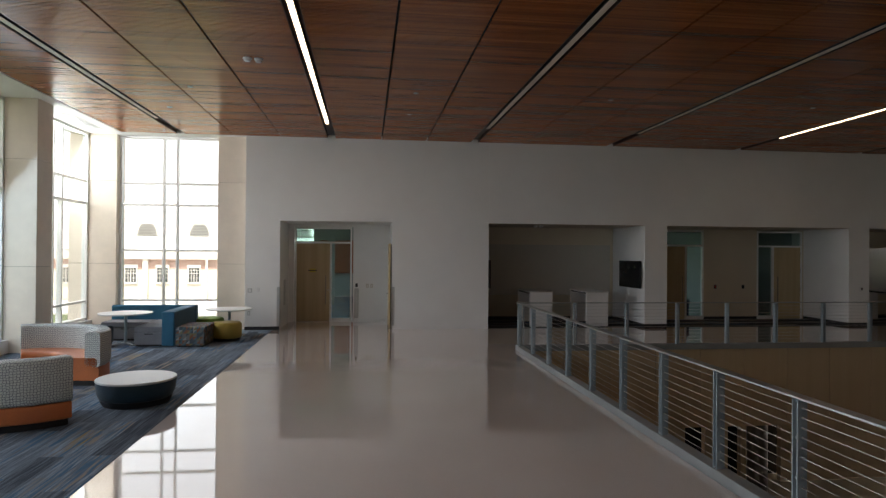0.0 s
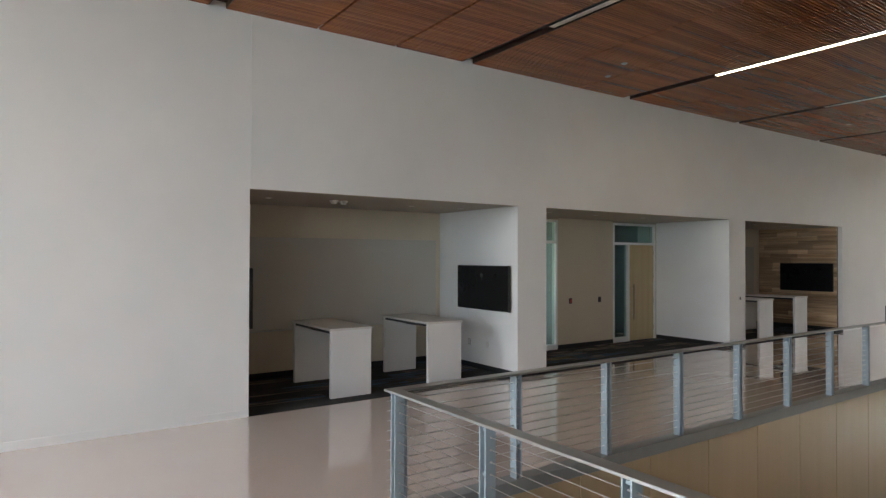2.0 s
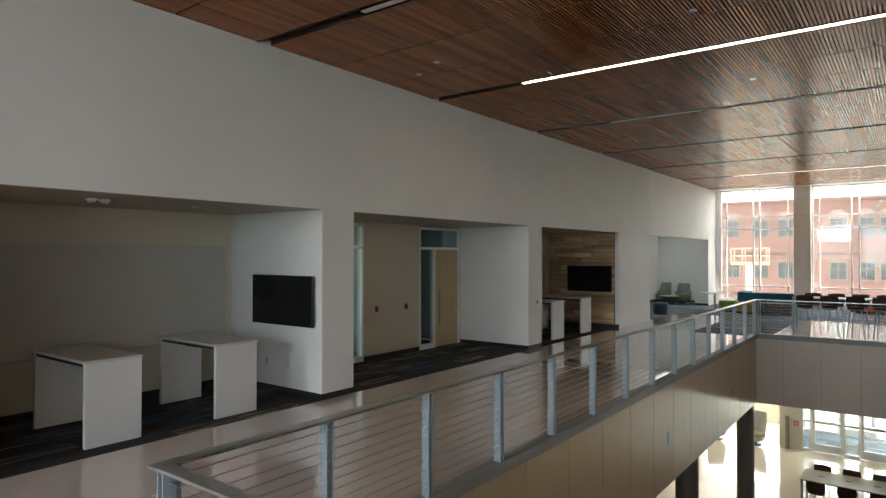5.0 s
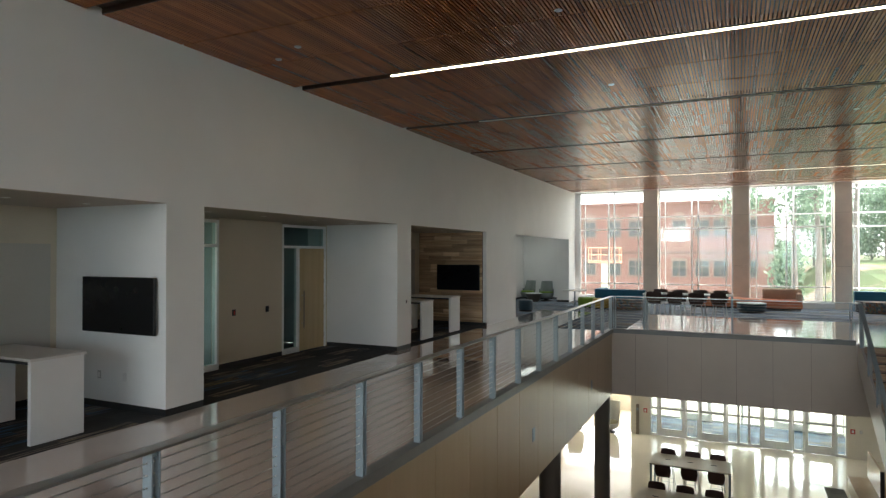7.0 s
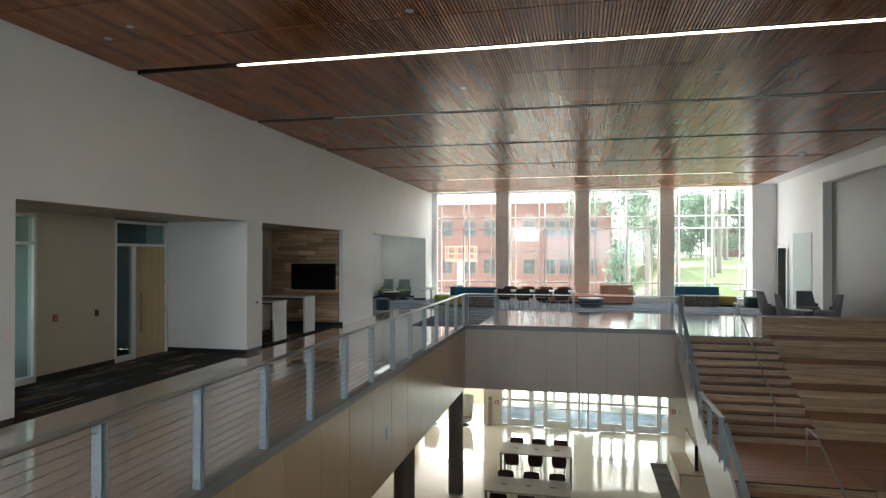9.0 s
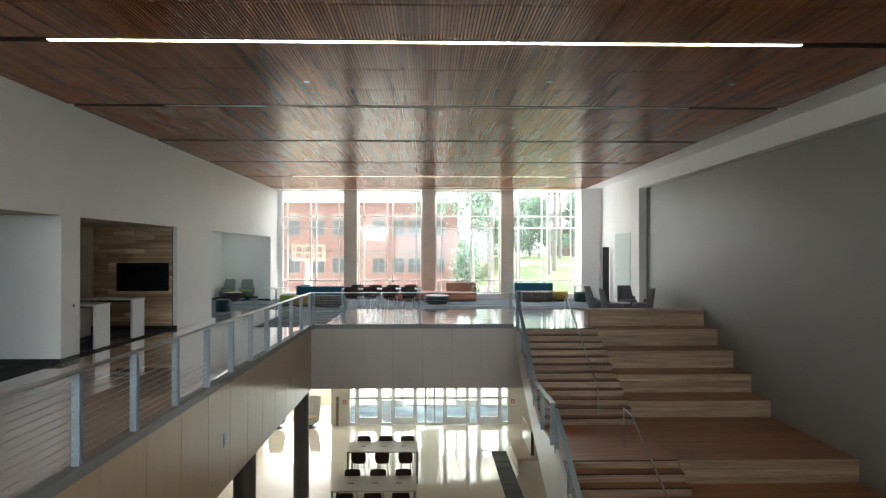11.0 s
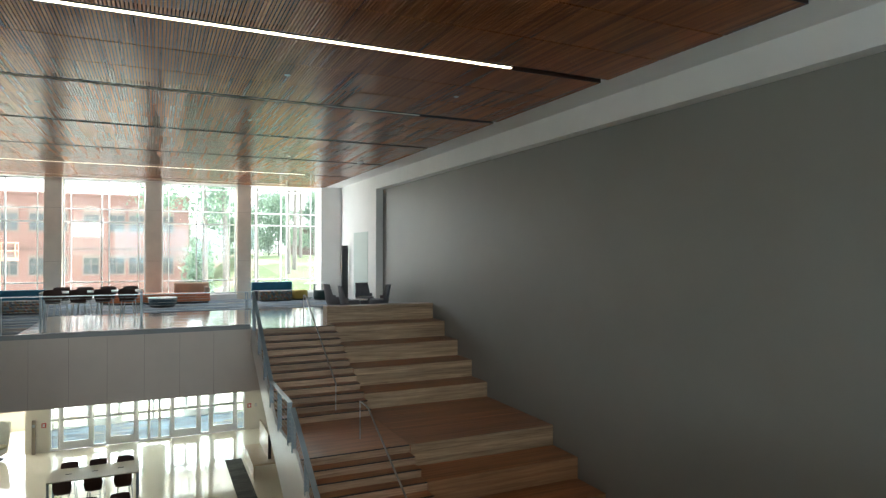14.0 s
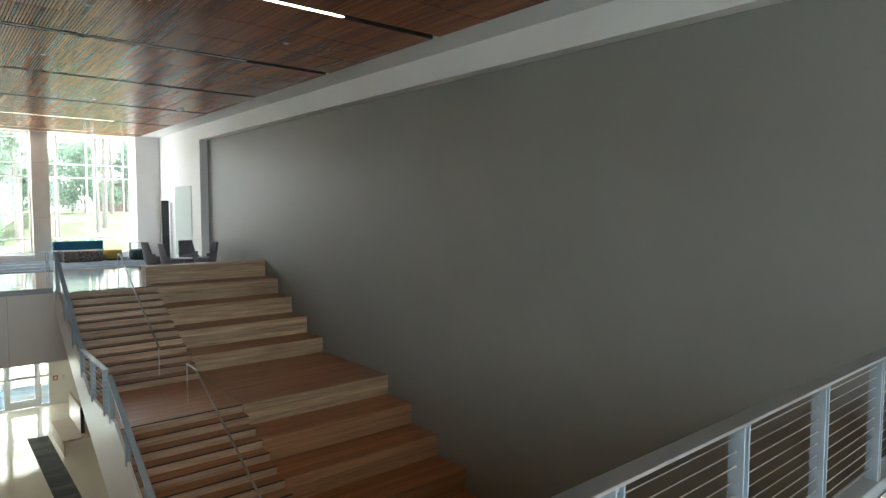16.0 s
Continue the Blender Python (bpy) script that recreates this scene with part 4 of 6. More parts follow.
for px in (-0.83, -0.7):
    plate("light_switch", "small beige wall light switch", pose(px, 19.7, 1.13), 0.075, 0.12, M_BEIGEPLASTIC)
ext = thing("extinguisher_cabinet", "flush stainless cabinet on the recess wall", "cabinet", pose(-3.26, 18.75, 0.62, 0, 0, 90))
part("frame", boxes((-0.16, 0.16, -0.012, 0, 0, 0.74), bevel=0.004), M_STAINLESS, ext)
part("door", boxes((-0.07, 0.07, -0.017, -0.012, 0.06, 0.68)), M_ALU, ext)

# rooms behind the glass, each with a floor, walls and a far window
def back_room(x0, x1, y0, y1, tint, n, high, wide, side_light=True, top=3.1):
    setting("floor_room_%d" % n, boxes((x0, x1, y0 - 0.22, y1, -0.3, -0.003)), M_CARPET)
    setting("wall_room_%d" % n, boxes((x0 - 0.1, x0, y0, y1, 0, 0.8), (x0 - 0.1, x0, y0, y1, 2.9, top), (x0 - 0.1, x0, y0, y0 + 0.8 if side_light else y1, 0.8, 2.9), (x0 - 0.1, x0, y1 - 0.5, y1 + 0.0, 0.8, 2.9), (x1, x1 + 0.1, y0, y1, 0, top), (x0, x1, y1, y1 + 0.1, 0, high[0]), (x0, x1, y1, y1 + 0.1, high[1], top), (x0, wide[0], y1, y1 + 0.1, high[0], high[1]), (wide[1], x1, y1, y1 + 0.1, high[0], high[1])), tint)
    setting("ceiling_room_%d" % n, boxes((x0 - 0.1, x1 + 0.1, y0, y1 + 0.1, top, top + 0.1)), M_WHITE)
    pane = part("pane", boxes((wide[0], wide[1], y1 + 0.04, y1 + 0.05, high[0], high[1])), M_GREENGLASS, setting("window_room_%d" % n, boxes((wide[0] - 0.04, wide[1] + 0.04, y1 - 0.02, y1 - 0.002, high[0] - 0.05, high[0] - 0.002)), M_FRAME))
    pane.visible_shadow = False


M_ORANGEWALL = paint("rust_panel", (0.30, 0.09, 0.03), 0.5)
M_TEALWALL = paint("grey_teal_wall", (0.28, 0.33, 0.33), 0.55)
back_room(-4.9, -0.2, 19.92, 31.0, M_TEALWALL, 1, (2.3, 3.75), (-4.75, -3.45), True, 3.95)
setting("wall_room_panel", boxes((-3.1, -0.22, 30.6, 30.9, 1.15, 2.75)), M_ORANGEWALL)
setting("wall_room_post", boxes((-2.42, -2.18, 26.0, 26.25, 0, 3.95)), M_TEALWALL)
setting("trim", boxes(*[(-4.75, -3.45, 30.99, 31.03, z, z + 0.03) for z in (2.6, 2.9, 3.2, 3.5)], (-4.13, -4.09, 30.985, 31.035, 2.3, 3.75)), M_FRAME, "white glazing bars")
back_room(8.6, 10.7, 19.93, 23.0, M_TEALWALL, 2, (1.0, 2.0), (8.9, 9.4))
back_room(12.3, 14.15, 19.93, 23.0, M_TEALWALL, 3, (2.0, 2.6), (13.4, 13.8), False)

# small ceiling fittings in the alcoves
def downlight(x, y, z, r=0.055):
    d = thing("downlight", "small round recessed downlight", "downlight", pose(x, y, z), "recessed downlights")
    bm = bmesh.new()
    lathe(bm, [(r, 0.0), (r, -0.004), (r * 0.8, -0.006), (r * 0.75, 0.0)], 20)
    part("ring", bm, M_LAMINATE, d, smooth=True)
    part("lens", lathe(bmesh.new(), [(r * 0.72, -0.001), (r * 0.72, 0.0)], 20), M_LAMP_SMALL, d)


M_LAMP_SMALL = glow("downlight_lens", (1.0, 0.82, 0.58), 0.4)
for x in (3.3, 4.6, 5.9, 7.0):
    downlight(x, 18.9, SOFFIT - 0.004 + 0.003)
for x in (9.0, 10.4, 12.0, 13.4):
    downlight(x, 18.6, SOFFIT - 0.001)
for x in (15.3, 16.8, 18.4):
    downlight(x, 18.6, SOFFIT - 0.001)


# downlights in the door recess
for x in (-2.35, -0.95):
    downlight(x, 18.85, SOFFIT - 0.001, 0.075)


# glowing ceiling panels, added out of sight to brighten the lounge alcove
def alcove_fill(x, y, z):
    top = thing("ceiling_light_panel", "unseen glowing panel added to brighten the alcove", "ceiling light", pose(x, y, z), "flat alcove lights")
    part("frame", boxes((-1.22, 1.22, -0.62, -0.60, -0.025, 0), (-1.22, 1.22, 0.60, 0.62, -0.025, 0), (-1.22, -1.20, -0.60, 0.60, -0.025, 0), (1.20, 1.22, -0.60, 0.60, -0.025, 0)), M_FRAME, top)
    part("diffuser", boxes((-1.20, 1.20, -0.60, 0.60, -0.015, -0.005)), M_FILLGLOW, top)


M_FILLGLOW = glow("cool_fill_glow", (0.86, 1.0, 0.95), 0.32)
for x in (24.6, 27.6, 30.6):
    alcove_fill(x, 19.4, 3.45)


# blue bin behind the sidelight glass
waste = thing("recycling_bin", "blue plastic recycling bin behind the sidelight", "bin", pose(10.12, 20.5, 0))
M_BLUEBIN = paint("blue_plastic", (0.02, 0.05, 0.19), 0.4)
bm = bmesh.new()
lathe(bm, [(0.15, 0.0), (0.155, 0.01), (0.185, 0.62), (0.18, 0.62), (0.15, 0.04), (0.02, 0.035)], 24)
part("body", bm, M_BLUEBIN, waste, "", True)
part("rim", lathe(bmesh.new(), [(0.186, 0.60), (0.196, 0.605), (0.196, 0.63), (0.18, 0.632)], 24), M_BLUEBIN, waste, "", True)

# ---- windows ----
def window(name, label, span, fixed, along, facing, bottoms, rails, low=0.28, high=CEIL, cuts=(0.43, 0.57), slim=(), glass=None):
    """A tall glazed bay: two outer wide lights and a narrow one between, cut by level rails."""
    u0, u1 = span

    def place(a0, a1, d0, d1, z0, z1):
        lo, hi = sorted((fixed + facing * d0, fixed + facing * d1))
        return (lo, hi, a0, a1, z0, z1) if along == "y" else (a0, a1, lo, hi, z0, z1)

    w = setting(name, boxes(place(u0, u0 + 0.06, 0, 0.14, low, high), place(u1 - 0.06, u1, 0, 0.14, low, high)), M_FRAME, label)
    inner = [u0 + 0.06 + (u1 - u0 - 0.12) * c for c in cuts]
    part("window_frame", boxes(place(u0 + 0.06, u1 - 0.06, 0, 0.14, low, low + 0.06), place(u0 + 0.06, u1 - 0.06, 0, 0.14, high - 0.06, high)), M_FRAME, w)
    zs = [low + 0.06, *rails, high - 0.06]
    for m in inner:
        part("mullion", boxes(place(m - 0.028, m + 0.028, 0.002, 0.135, low + 0.06, high - 0.06), bevel=0.003), M_FRAME, w)
    thin = [u0 + 0.06 + (u1 - u0 - 0.12) * c for c in slim]
    for m in thin:
        part("slim_mullion", boxes(place(m - 0.017, m + 0.017, 0.01, 0.12, low + 0.06, high - 0.06), bevel=0.003), M_FRAME, w)
    us = sorted([u0 + 0.06, *inner, *thin, u1 - 0.06])
    for z in rails:
        for a, b in zip(us, us[1:]):
            part("transom_rail", boxes(place(a + 0.03, b - 0.03, 0.004, 0.13, z - 0.028, z + 0.028), bevel=0.003), M_FRAME, w)
    for a, b in zip(us, us[1:]):
        for z0, z1 in zip(zs, zs[1:]):
            p = part("pane", boxes(place(a, b, 0.06, 0.068, z0, z1)), glass or M_GLASS, w)
            p.visible_shadow = False
    return w


EAST_BAYS = ((2.75, 6.0), (6.63, 9.88), (10.53, 13.75), (14.4, 17.55))
for n, span in enumerate(EAST_BAYS):
    window("window_%d" % (n + 1), "tall window with white aluminium frames", span, GLASS_E, "y", 1, 0.25, (0.9, 3.53, 4.11), 0.25, cuts=(0.455, 0.545), slim=(0.075, 0.925), glass=M_VEILGLASS)
for n in range(5):
    y0 = 14.76 - 3.93 * n
    window("window_%d" % (n + 5), "tall window with white aluminium frames", (y0, y0 + 3.27 if n else 18.1), GLASS_W, "y", -1, 0.28, (0.79, 3.47, 4.07))
window("window_10", "tall window with white aluminium frames", (-7.72, -5.0), 18.3, "x", 1, 0.28, (0.79, 2.19, 3.47, 4.07))
vent = thing("ceiling_vent", "white slotted ceiling vent beside the window", "vent", pose(-7.95, 16.4, CEIL))
part("frame", boxes((-0.14, 0.14, -0.9, 0.9, -0.012, 0), bevel=0.003), M_FRAME, vent)
for k in range(6):
    part("slat", boxes((-0.11 + 0.038 * k, -0.085 + 0.038 * k, -0.86, 0.86, -0.018, -0.012)), M_ALU, vent)

# ---- outdoors ----
def leafy(name, lo, hi):
    mat, nt, bsdf = blank(name)
    geo = nt.nodes.new("ShaderNodeNewGeometry")
    rp = ramp_node(nt, geo.outputs["Random Per Island"], [(0.0, lo), (0.6, hi), (1.0, shade(hi, 1.5))])
    nt.links.new(rp.outputs[0], bsdf.inputs["Base Color"])
    bsdf.inputs["Roughness"].default_value = 0.6
    tl = nt.nodes.new("ShaderNodeBsdfTranslucent")
    nt.links.new(rp.outputs[0], tl.inputs[0])
    mx = nt.nodes.new("ShaderNodeMixShader")
    mx.inputs[0].default_value = 0.45
    nt.links.new(bsdf.outputs[0], mx.inputs[1])
    nt.links.new(tl.outputs[0], mx.inputs[2])
    nt.links.new(mx.outputs[0], nt.nodes["Material Output"].inputs["Surface"])
    return mat


M_LEAF = leafy("leaves", (0.115, 0.185, 0.14), (0.19, 0.275, 0.19))
M_BARK = paint("bark", (0.20, 0.18, 0.165), 0.9, var=0.25, scale=6, fine=30, bump=0.4, stretch=(1, 1, 0.2))
M_BRICK = paint("red_brick", (0.215, 0.115, 0.095), 0.85, var=0.1, scale=0.6, fine=8, bump=0.2)
M_CREAM = paint("cream_render", (0.72, 0.66, 0.56), 0.8, var=0.05)
M_ROOF = paint("pale_metal_roof", (0.62, 0.62, 0.61), 0.5, 0.1, var=0.04)
M_DARKGLASS = paint("dark_window_glass", (0.06, 0.07, 0.075), 0.1, var=0.2, bump=0)
M_TRIM = paint("white_stone_trim", (0.62, 0.60, 0.55), 0.7)
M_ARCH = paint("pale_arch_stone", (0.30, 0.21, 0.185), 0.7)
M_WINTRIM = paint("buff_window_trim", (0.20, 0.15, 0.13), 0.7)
M_DARKBRICK = paint("brown_brick", (0.12, 0.075, 0.06), 0.85, var=0.1)


def grass_material():
    mat, nt, bsdf = blank("lawn")
    n1 = noise_node(nt, 0.12, 5)
    rp = ramp_node(nt, n1.outputs[0], [(0.35, (0.06, 0.10, 0.035)), (0.52, (0.09, 0.12, 0.05)), (0.60, (0.23, 0.165, 0.12))])
    n2 = noise_node(nt, 9, 4)
    col = mixed(nt, rp.outputs[0], n2.outputs[0], 0.35, "OVERLAY")
    nt.links.new(col, bsdf.inputs["Base Color"])
    bsdf.inputs["Roughness"].default_value = 0.95
    bumped(nt, bsdf, n2.outputs[0], 0.6, 0.1)
    return mat


def ground_height(x, y):
    if x > 0:
        t = min(1, max(0, (9 - y) / 9))
        t = t * t * (3 - 2 * t)
        far = min(1, max(0, (x - 46) / 36))
        rise = min(1, max(0, (x - 44) / 8))
        return LOW - 0.12 + rise * (GRADE - LOW) + t * (3.9 * min(1, max(0, (x - 42) / 8)) + 2.4 * far)
    return GRADE + 2.2 * min(1, max(0, (-x - 6) / 8)) * 1.0


verts, faces = [], []
xs = [-900, -300, -120, -60, -30, -18, -12, -8, -4, 0] + [4 * k for k in range(1, 34)] + [160, 220, 320, 900]
ys = [-900, -300, -120, -60, -40] + [-32 + 4 * k for k in range(24)] + [70, 100, 160, 300, 900]
for gx in xs:
    for gy in ys:
        inside = 0 <= gx <= 32 and -8 <= gy <= 21
        verts.append((gx, gy, LOW - 0.6 if inside else ground_height(gx, gy)))
for i in range(len(xs) - 1):
    for j in range(len(ys) - 1):
        a = i * len(ys) + j
        faces.append((a, a + len(ys), a + len(ys) + 1, a + 1))
me = bpy.data.meshes.new("ground")
me.from_pydata(verts, [], faces)
me.materials.append(grass_material())
tagged(new("ground", me), "sunlit lawn with bare mulch patches", "", "", "structure")


M_PAVE = paint("pale_concrete_paving", (0.60, 0.58, 0.54), 0.85, var=0.07, scale=0.4, fine=20, bump=0.1)
setting("pavement", boxes((32.7, 46.0, -20.0, 46.0, LOW - 0.3, LOW - 0.04), (52.0, 75.0, 7.0, 46.0, GRADE - 0.3, GRADE + 0.04), (-60.0, 6.0, 46.0, 58.0, -2.6, -2.2)), M_PAVE, "pale concrete forecourt outside the entrance")


def tree(label, x, y, z, tall, crown_from, spread, leaves, seed, girth=1.0):
    """A tapered trunk with limbs and a loose crown of small leaf clumps."""
    rnd = random.Random(seed)
    top = thing("tree", label, "tree", pose(x, y, z), "trees outside")
    bm = bmesh.new()
    prev = Vector((0, 0, -0.3))
    r0 = girth * (0.011 * tall + 0.03)
    n = 6
    pts = [prev]
    for k in range(1, n + 1):
        pts.append(Vector((rnd.uniform(-0.12, 0.12) * k * 0.4, rnd.uniform(-0.12, 0.12) * k * 0.4, tall * 0.94 * k / n)))
    for k in range(n):
        a, b = pts[k], pts[k + 1]
        m = Matrix.Translation((a + b) / 2) @ (b - a).to_track_quat("Z", "Y").to_matrix().to_4x4()
        bmesh.ops.create_cone(bm, cap_ends=True, segments=9, radius1=r0 * (1 - 0.85 * k / n), radius2=r0 * (1 - 0.85 * (k + 1) / n), depth=(b - a).length * 1.02, matrix=m)
    tips = []
    for k in range(14):
        h = crown_from + (tall * 0.95 - crown_from) * (k + rnd.random()) / 14
        base = pts[min(n - 1, int(h / (tall * 0.94) * n))].lerp(pts[min(n, int(h / (tall * 0.94) * n) + 1)], 0.5)
        base = Vector((base.x, base.y, h * 0.97))
        ang = rnd.uniform(0, 6.283)
        ln = spread * rnd.uniform(0.5, 1.0) * (1.1 - 0.6 * (h - crown_from) / max(0.1, tall - crown_from))
        tip = base + Vector((math.cos(ang) * ln, math.sin(ang) * ln, rnd.uniform(0.05, 0.5) * ln))
        m = Matrix.Translation((base + tip) / 2) @ (tip - base).to_track_quat("Z", "Y").to_matrix().to_4x4()
        bmesh.ops.create_cone(bm, cap_ends=False, segments=5, radius1=0.05, radius2=0.015, depth=(tip - base).length, matrix=m)
        tips += [base.lerp(tip, f) for f in (0.45, 0.7, 0.9, 1.0)]
    part("trunk", bm, M_BARK, top)
    vs, fs = [], []
    for k in range(leaves):
        c = rnd.choice(tips) + Vector((rnd.gauss(0, 0.5), rnd.gauss(0, 0.5), rnd.gauss(0, 0.42)))
        q = Euler((rnd.uniform(0, 6.28), rnd.uniform(0, 6.28), rnd.uniform(0, 6.28))).to_matrix()
        s = rnd.uniform(0.1, 0.24)
        i = len(vs)
        vs += [tuple(c + q @ Vector(p)) for p in ((-s, 0, 0), (0, -s * 0.5, 0.02), (s, 0, 0), (0, s * 0.5, 0.02))]
        fs.append((i, i + 1, i + 2, i + 3))
    me = bpy.data.meshes.new("crown")
    me.from_pydata(vs, [], fs)
    me.materials.append(M_LEAF)
    crown = new("crown", me)
    crown.parent = top
    return top


E_TREES = [(46, 7.08, 16, 9.2, 2.2, 1900), (46, 5.82, 17, 9.6, 2.0, 1800), (60, 1.74, 18, 8.5, 2.6, 3000), (60, -1.14, 19, 9, 2.4, 2600), (64, -2.5, 20, 9, 2.6, 2800),
           (55, 6.95, 7.0, 1.0, 1.0, 3600), (80, -6.5, 19, 8, 3.2, 2800), (92, -12, 12, 1.2, 4.2, 4200), (95, -5, 10, 1.0, 4.2, 4200), (93, 1.5, 10, 1.0, 4.2, 4200),
           (84, -4.5, 7.5, 0.5, 3.6, 6500), (86, -9.5, 8, 0.5, 3.6, 6500), (82, 0.5, 6.5, 0.5, 3.2, 6000), (97, 7.0, 11, 1.0, 4.2, 3600), (70, -9.5, 18, 7, 3.0, 2800), (66, 10, 16, 10.5, 2.6, 2400)]
for n, (tx, ty, th, cf, sp, lv) in enumerate(E_TREES):
    tree("tall leafy tree on the lawn outside the windows", tx, ty, ground_height(tx, ty), th, cf, sp, int(lv * (0.5 if th > 15 else 0.85)), n + 11, 1.35 if n < 2 else 1.0)


def facade_window(parent, x, y, z, wide, high, facing, arched=False):
    """A window set in a far facade: frame, glass and bars."""
    def b(u0, u1, d0, d1, z0, z1):
        if facing == "w":
            return (x - d1, x - d0, y + u0, y + u1, z + z0, z + z1)
        return (x + u0, x + u1, y - d1, y - d0, z + z0, z + z1)
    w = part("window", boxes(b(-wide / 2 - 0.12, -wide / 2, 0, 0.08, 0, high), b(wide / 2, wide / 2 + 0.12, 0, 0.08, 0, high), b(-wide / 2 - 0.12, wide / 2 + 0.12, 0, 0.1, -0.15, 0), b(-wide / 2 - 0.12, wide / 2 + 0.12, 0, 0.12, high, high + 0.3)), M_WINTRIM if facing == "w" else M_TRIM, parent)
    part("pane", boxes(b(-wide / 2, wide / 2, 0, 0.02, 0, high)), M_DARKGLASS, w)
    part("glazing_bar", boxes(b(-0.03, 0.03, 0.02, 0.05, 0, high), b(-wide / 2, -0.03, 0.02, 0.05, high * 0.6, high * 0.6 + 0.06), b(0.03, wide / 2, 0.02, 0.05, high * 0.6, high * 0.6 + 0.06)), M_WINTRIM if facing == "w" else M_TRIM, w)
    if facing == "s":
        part("fine_bars", boxes(*[b(wide * u - 0.02, wide * u + 0.02, 0.02, 0.045, 0, high) for u in (-0.25, 0.25)], *[b(-wide / 2, wide / 2, 0.021, 0.046, high * v - 0.02, high * v + 0.02) for v in (0.3, 0.82)]), M_TRIM, w)
    if arched:
        bm = bmesh.new()
        pts = [(math.cos(a) * (wide / 2 + 0.12), math.sin(a) * 0.7) for a in [math.pi * k / 10 for k in range(11)]]
        if facing == "w":
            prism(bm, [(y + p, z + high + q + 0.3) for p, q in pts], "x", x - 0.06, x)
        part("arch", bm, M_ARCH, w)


brick = thing("brick_building", "red brick building with rows of arched windows", "building", pose(75, 0, GRADE))
part("wall", boxes((0, 25, 6.8, 60, 0, 12.5)), M_BRICK, brick)
part("coping", boxes((-0.2, 25, 6.7, 60, 12.5, 12.75)), M_BRICK, brick)
part("band", boxes((-0.08, 0, 6.8, 60, 6.9, 7.15), (-0.08, 0, 6.8, 60, 2.6, 2.8)), M_DARKBRICK, brick)
for row, zz in enumerate((0.2, 4.45, 8.9)):
    for k in range(14):
        facade_window(brick, 0, 9.1 + 2.36 * k + (0.5 if k % 3 == 1 else 0), zz, 1.35, 1.65, "w", row == 2)
far = thing("brown_building", "low brown building behind the trees", "building", pose(118, -24, ground_height(118, -24)))
part("wall", boxes((0, 20, -22, 8, 0, 4.9)), M_DARKBRICK, far)
part("roof", boxes((-0.8, 21, -23, 8.8, 4.9, 5.4)), M_BARK, far)
for k in range(4):
    facade_window(far, 0, -8 + 4.6 * k, 1.5, 1.6, 2.0, "w")

# raised work platform in front of the brick building
M_ORANGEPAINT = paint("orange_paint", (0.62, 0.33, 0.22), 0.45)
M_YELLOWPAINT = paint("pale_yellow_paint", (0.70, 0.64, 0.45), 0.45)
lift = thing("work_platform", "orange railed work platform on a pale yellow boom", "lift", pose(60, 21.5, GRADE + 0.04))
bm = bmesh.new()
for z in (6.15, 6.75, 7.4):
    for a, b in (((-0.6, -1.4), (-0.6, 1.4)), ((0.6, -1.4), (0.6, 1.4)), ((-0.6, -1.4), (0.6, -1.4)), ((-0.6, 1.4), (0.6, 1.4))):
        rod(bm, (*a, z), (*b, z), 0.045, 6)
for px in (-0.6, 0.6):
    for py in (-1.4, -0.5, 0.5, 1.4):
        rod(bm, (px, py, 6.05), (px, py, 7.4), 0.045, 6)
part("basket", bm, M_ORANGEPAINT, lift)
part("deck", boxes((-0.65, 0.65, -1.45, 1.45, 5.97, 6.07)), M_ORANGEPAINT, lift)
part("boom", boxes((-0.25, 0.25, -0.3, 0.3, 0.8, 5.97)), M_YELLOWPAINT, lift)
part("base", boxes((-1.2, 1.2, -1.6, 1.6, 0.3, 0.9), bevel=0.08), M_ORANGEPAINT, lift)
for wx in (-0.8, 0.8):
    for wy in (-1.5, 1.5):
        part("wheel", rod(bmesh.new(), (wx, wy - 0.15, 0.4), (wx, wy + 0.15, 0.4), 0.4, 16), M_DARKBASE, lift)

# cream hall to the north-west: brick upper wall, trimmed windows, pale roof with arched vents
HZ = -2.8
# louvre grey holds the shading of the slats in its colour
M_LOUVRESHADE = paint("shaded_louvre", (0.22, 0.22, 0.21), 0.6)
hall = thing("cream_hall", "cream and brick hall with a pale roof and arched roof vents", "building", pose(0, 60, HZ))
part("wall", boxes((-60, 6, 0, 14, -2, 5.1)), M_CREAM, hall)
part("brick_band", boxes((-60, 6, -0.06, 0, 3.3, 4.2)), paint("pink_brick", (0.44, 0.30, 0.25), 0.85), hall)
part("eaves", boxes((-60.5, 6.5, -0.5, 14.4, 4.2, 5.1)), M_TRIM, hall)
bm = bmesh.new()
prism(bm, [(-0.6, 5.1), (14.6, 5.1), (7.0, 10.2)], "x", -60.6, 6.6)
part("roof", bm, M_ROOF, hall)
for k in range(16):
    wx = -16.72 - 2.78 * (k - 6)
    facade_window(hall, wx, -0.06, 2.08, 0.95, 1.32, "s")
    if k % 3 == 2:
        part("pilaster", boxes((wx + 1.1, wx + 1.55, -0.35, -0.06, -2, 4.2)), M_TRIM, hall)
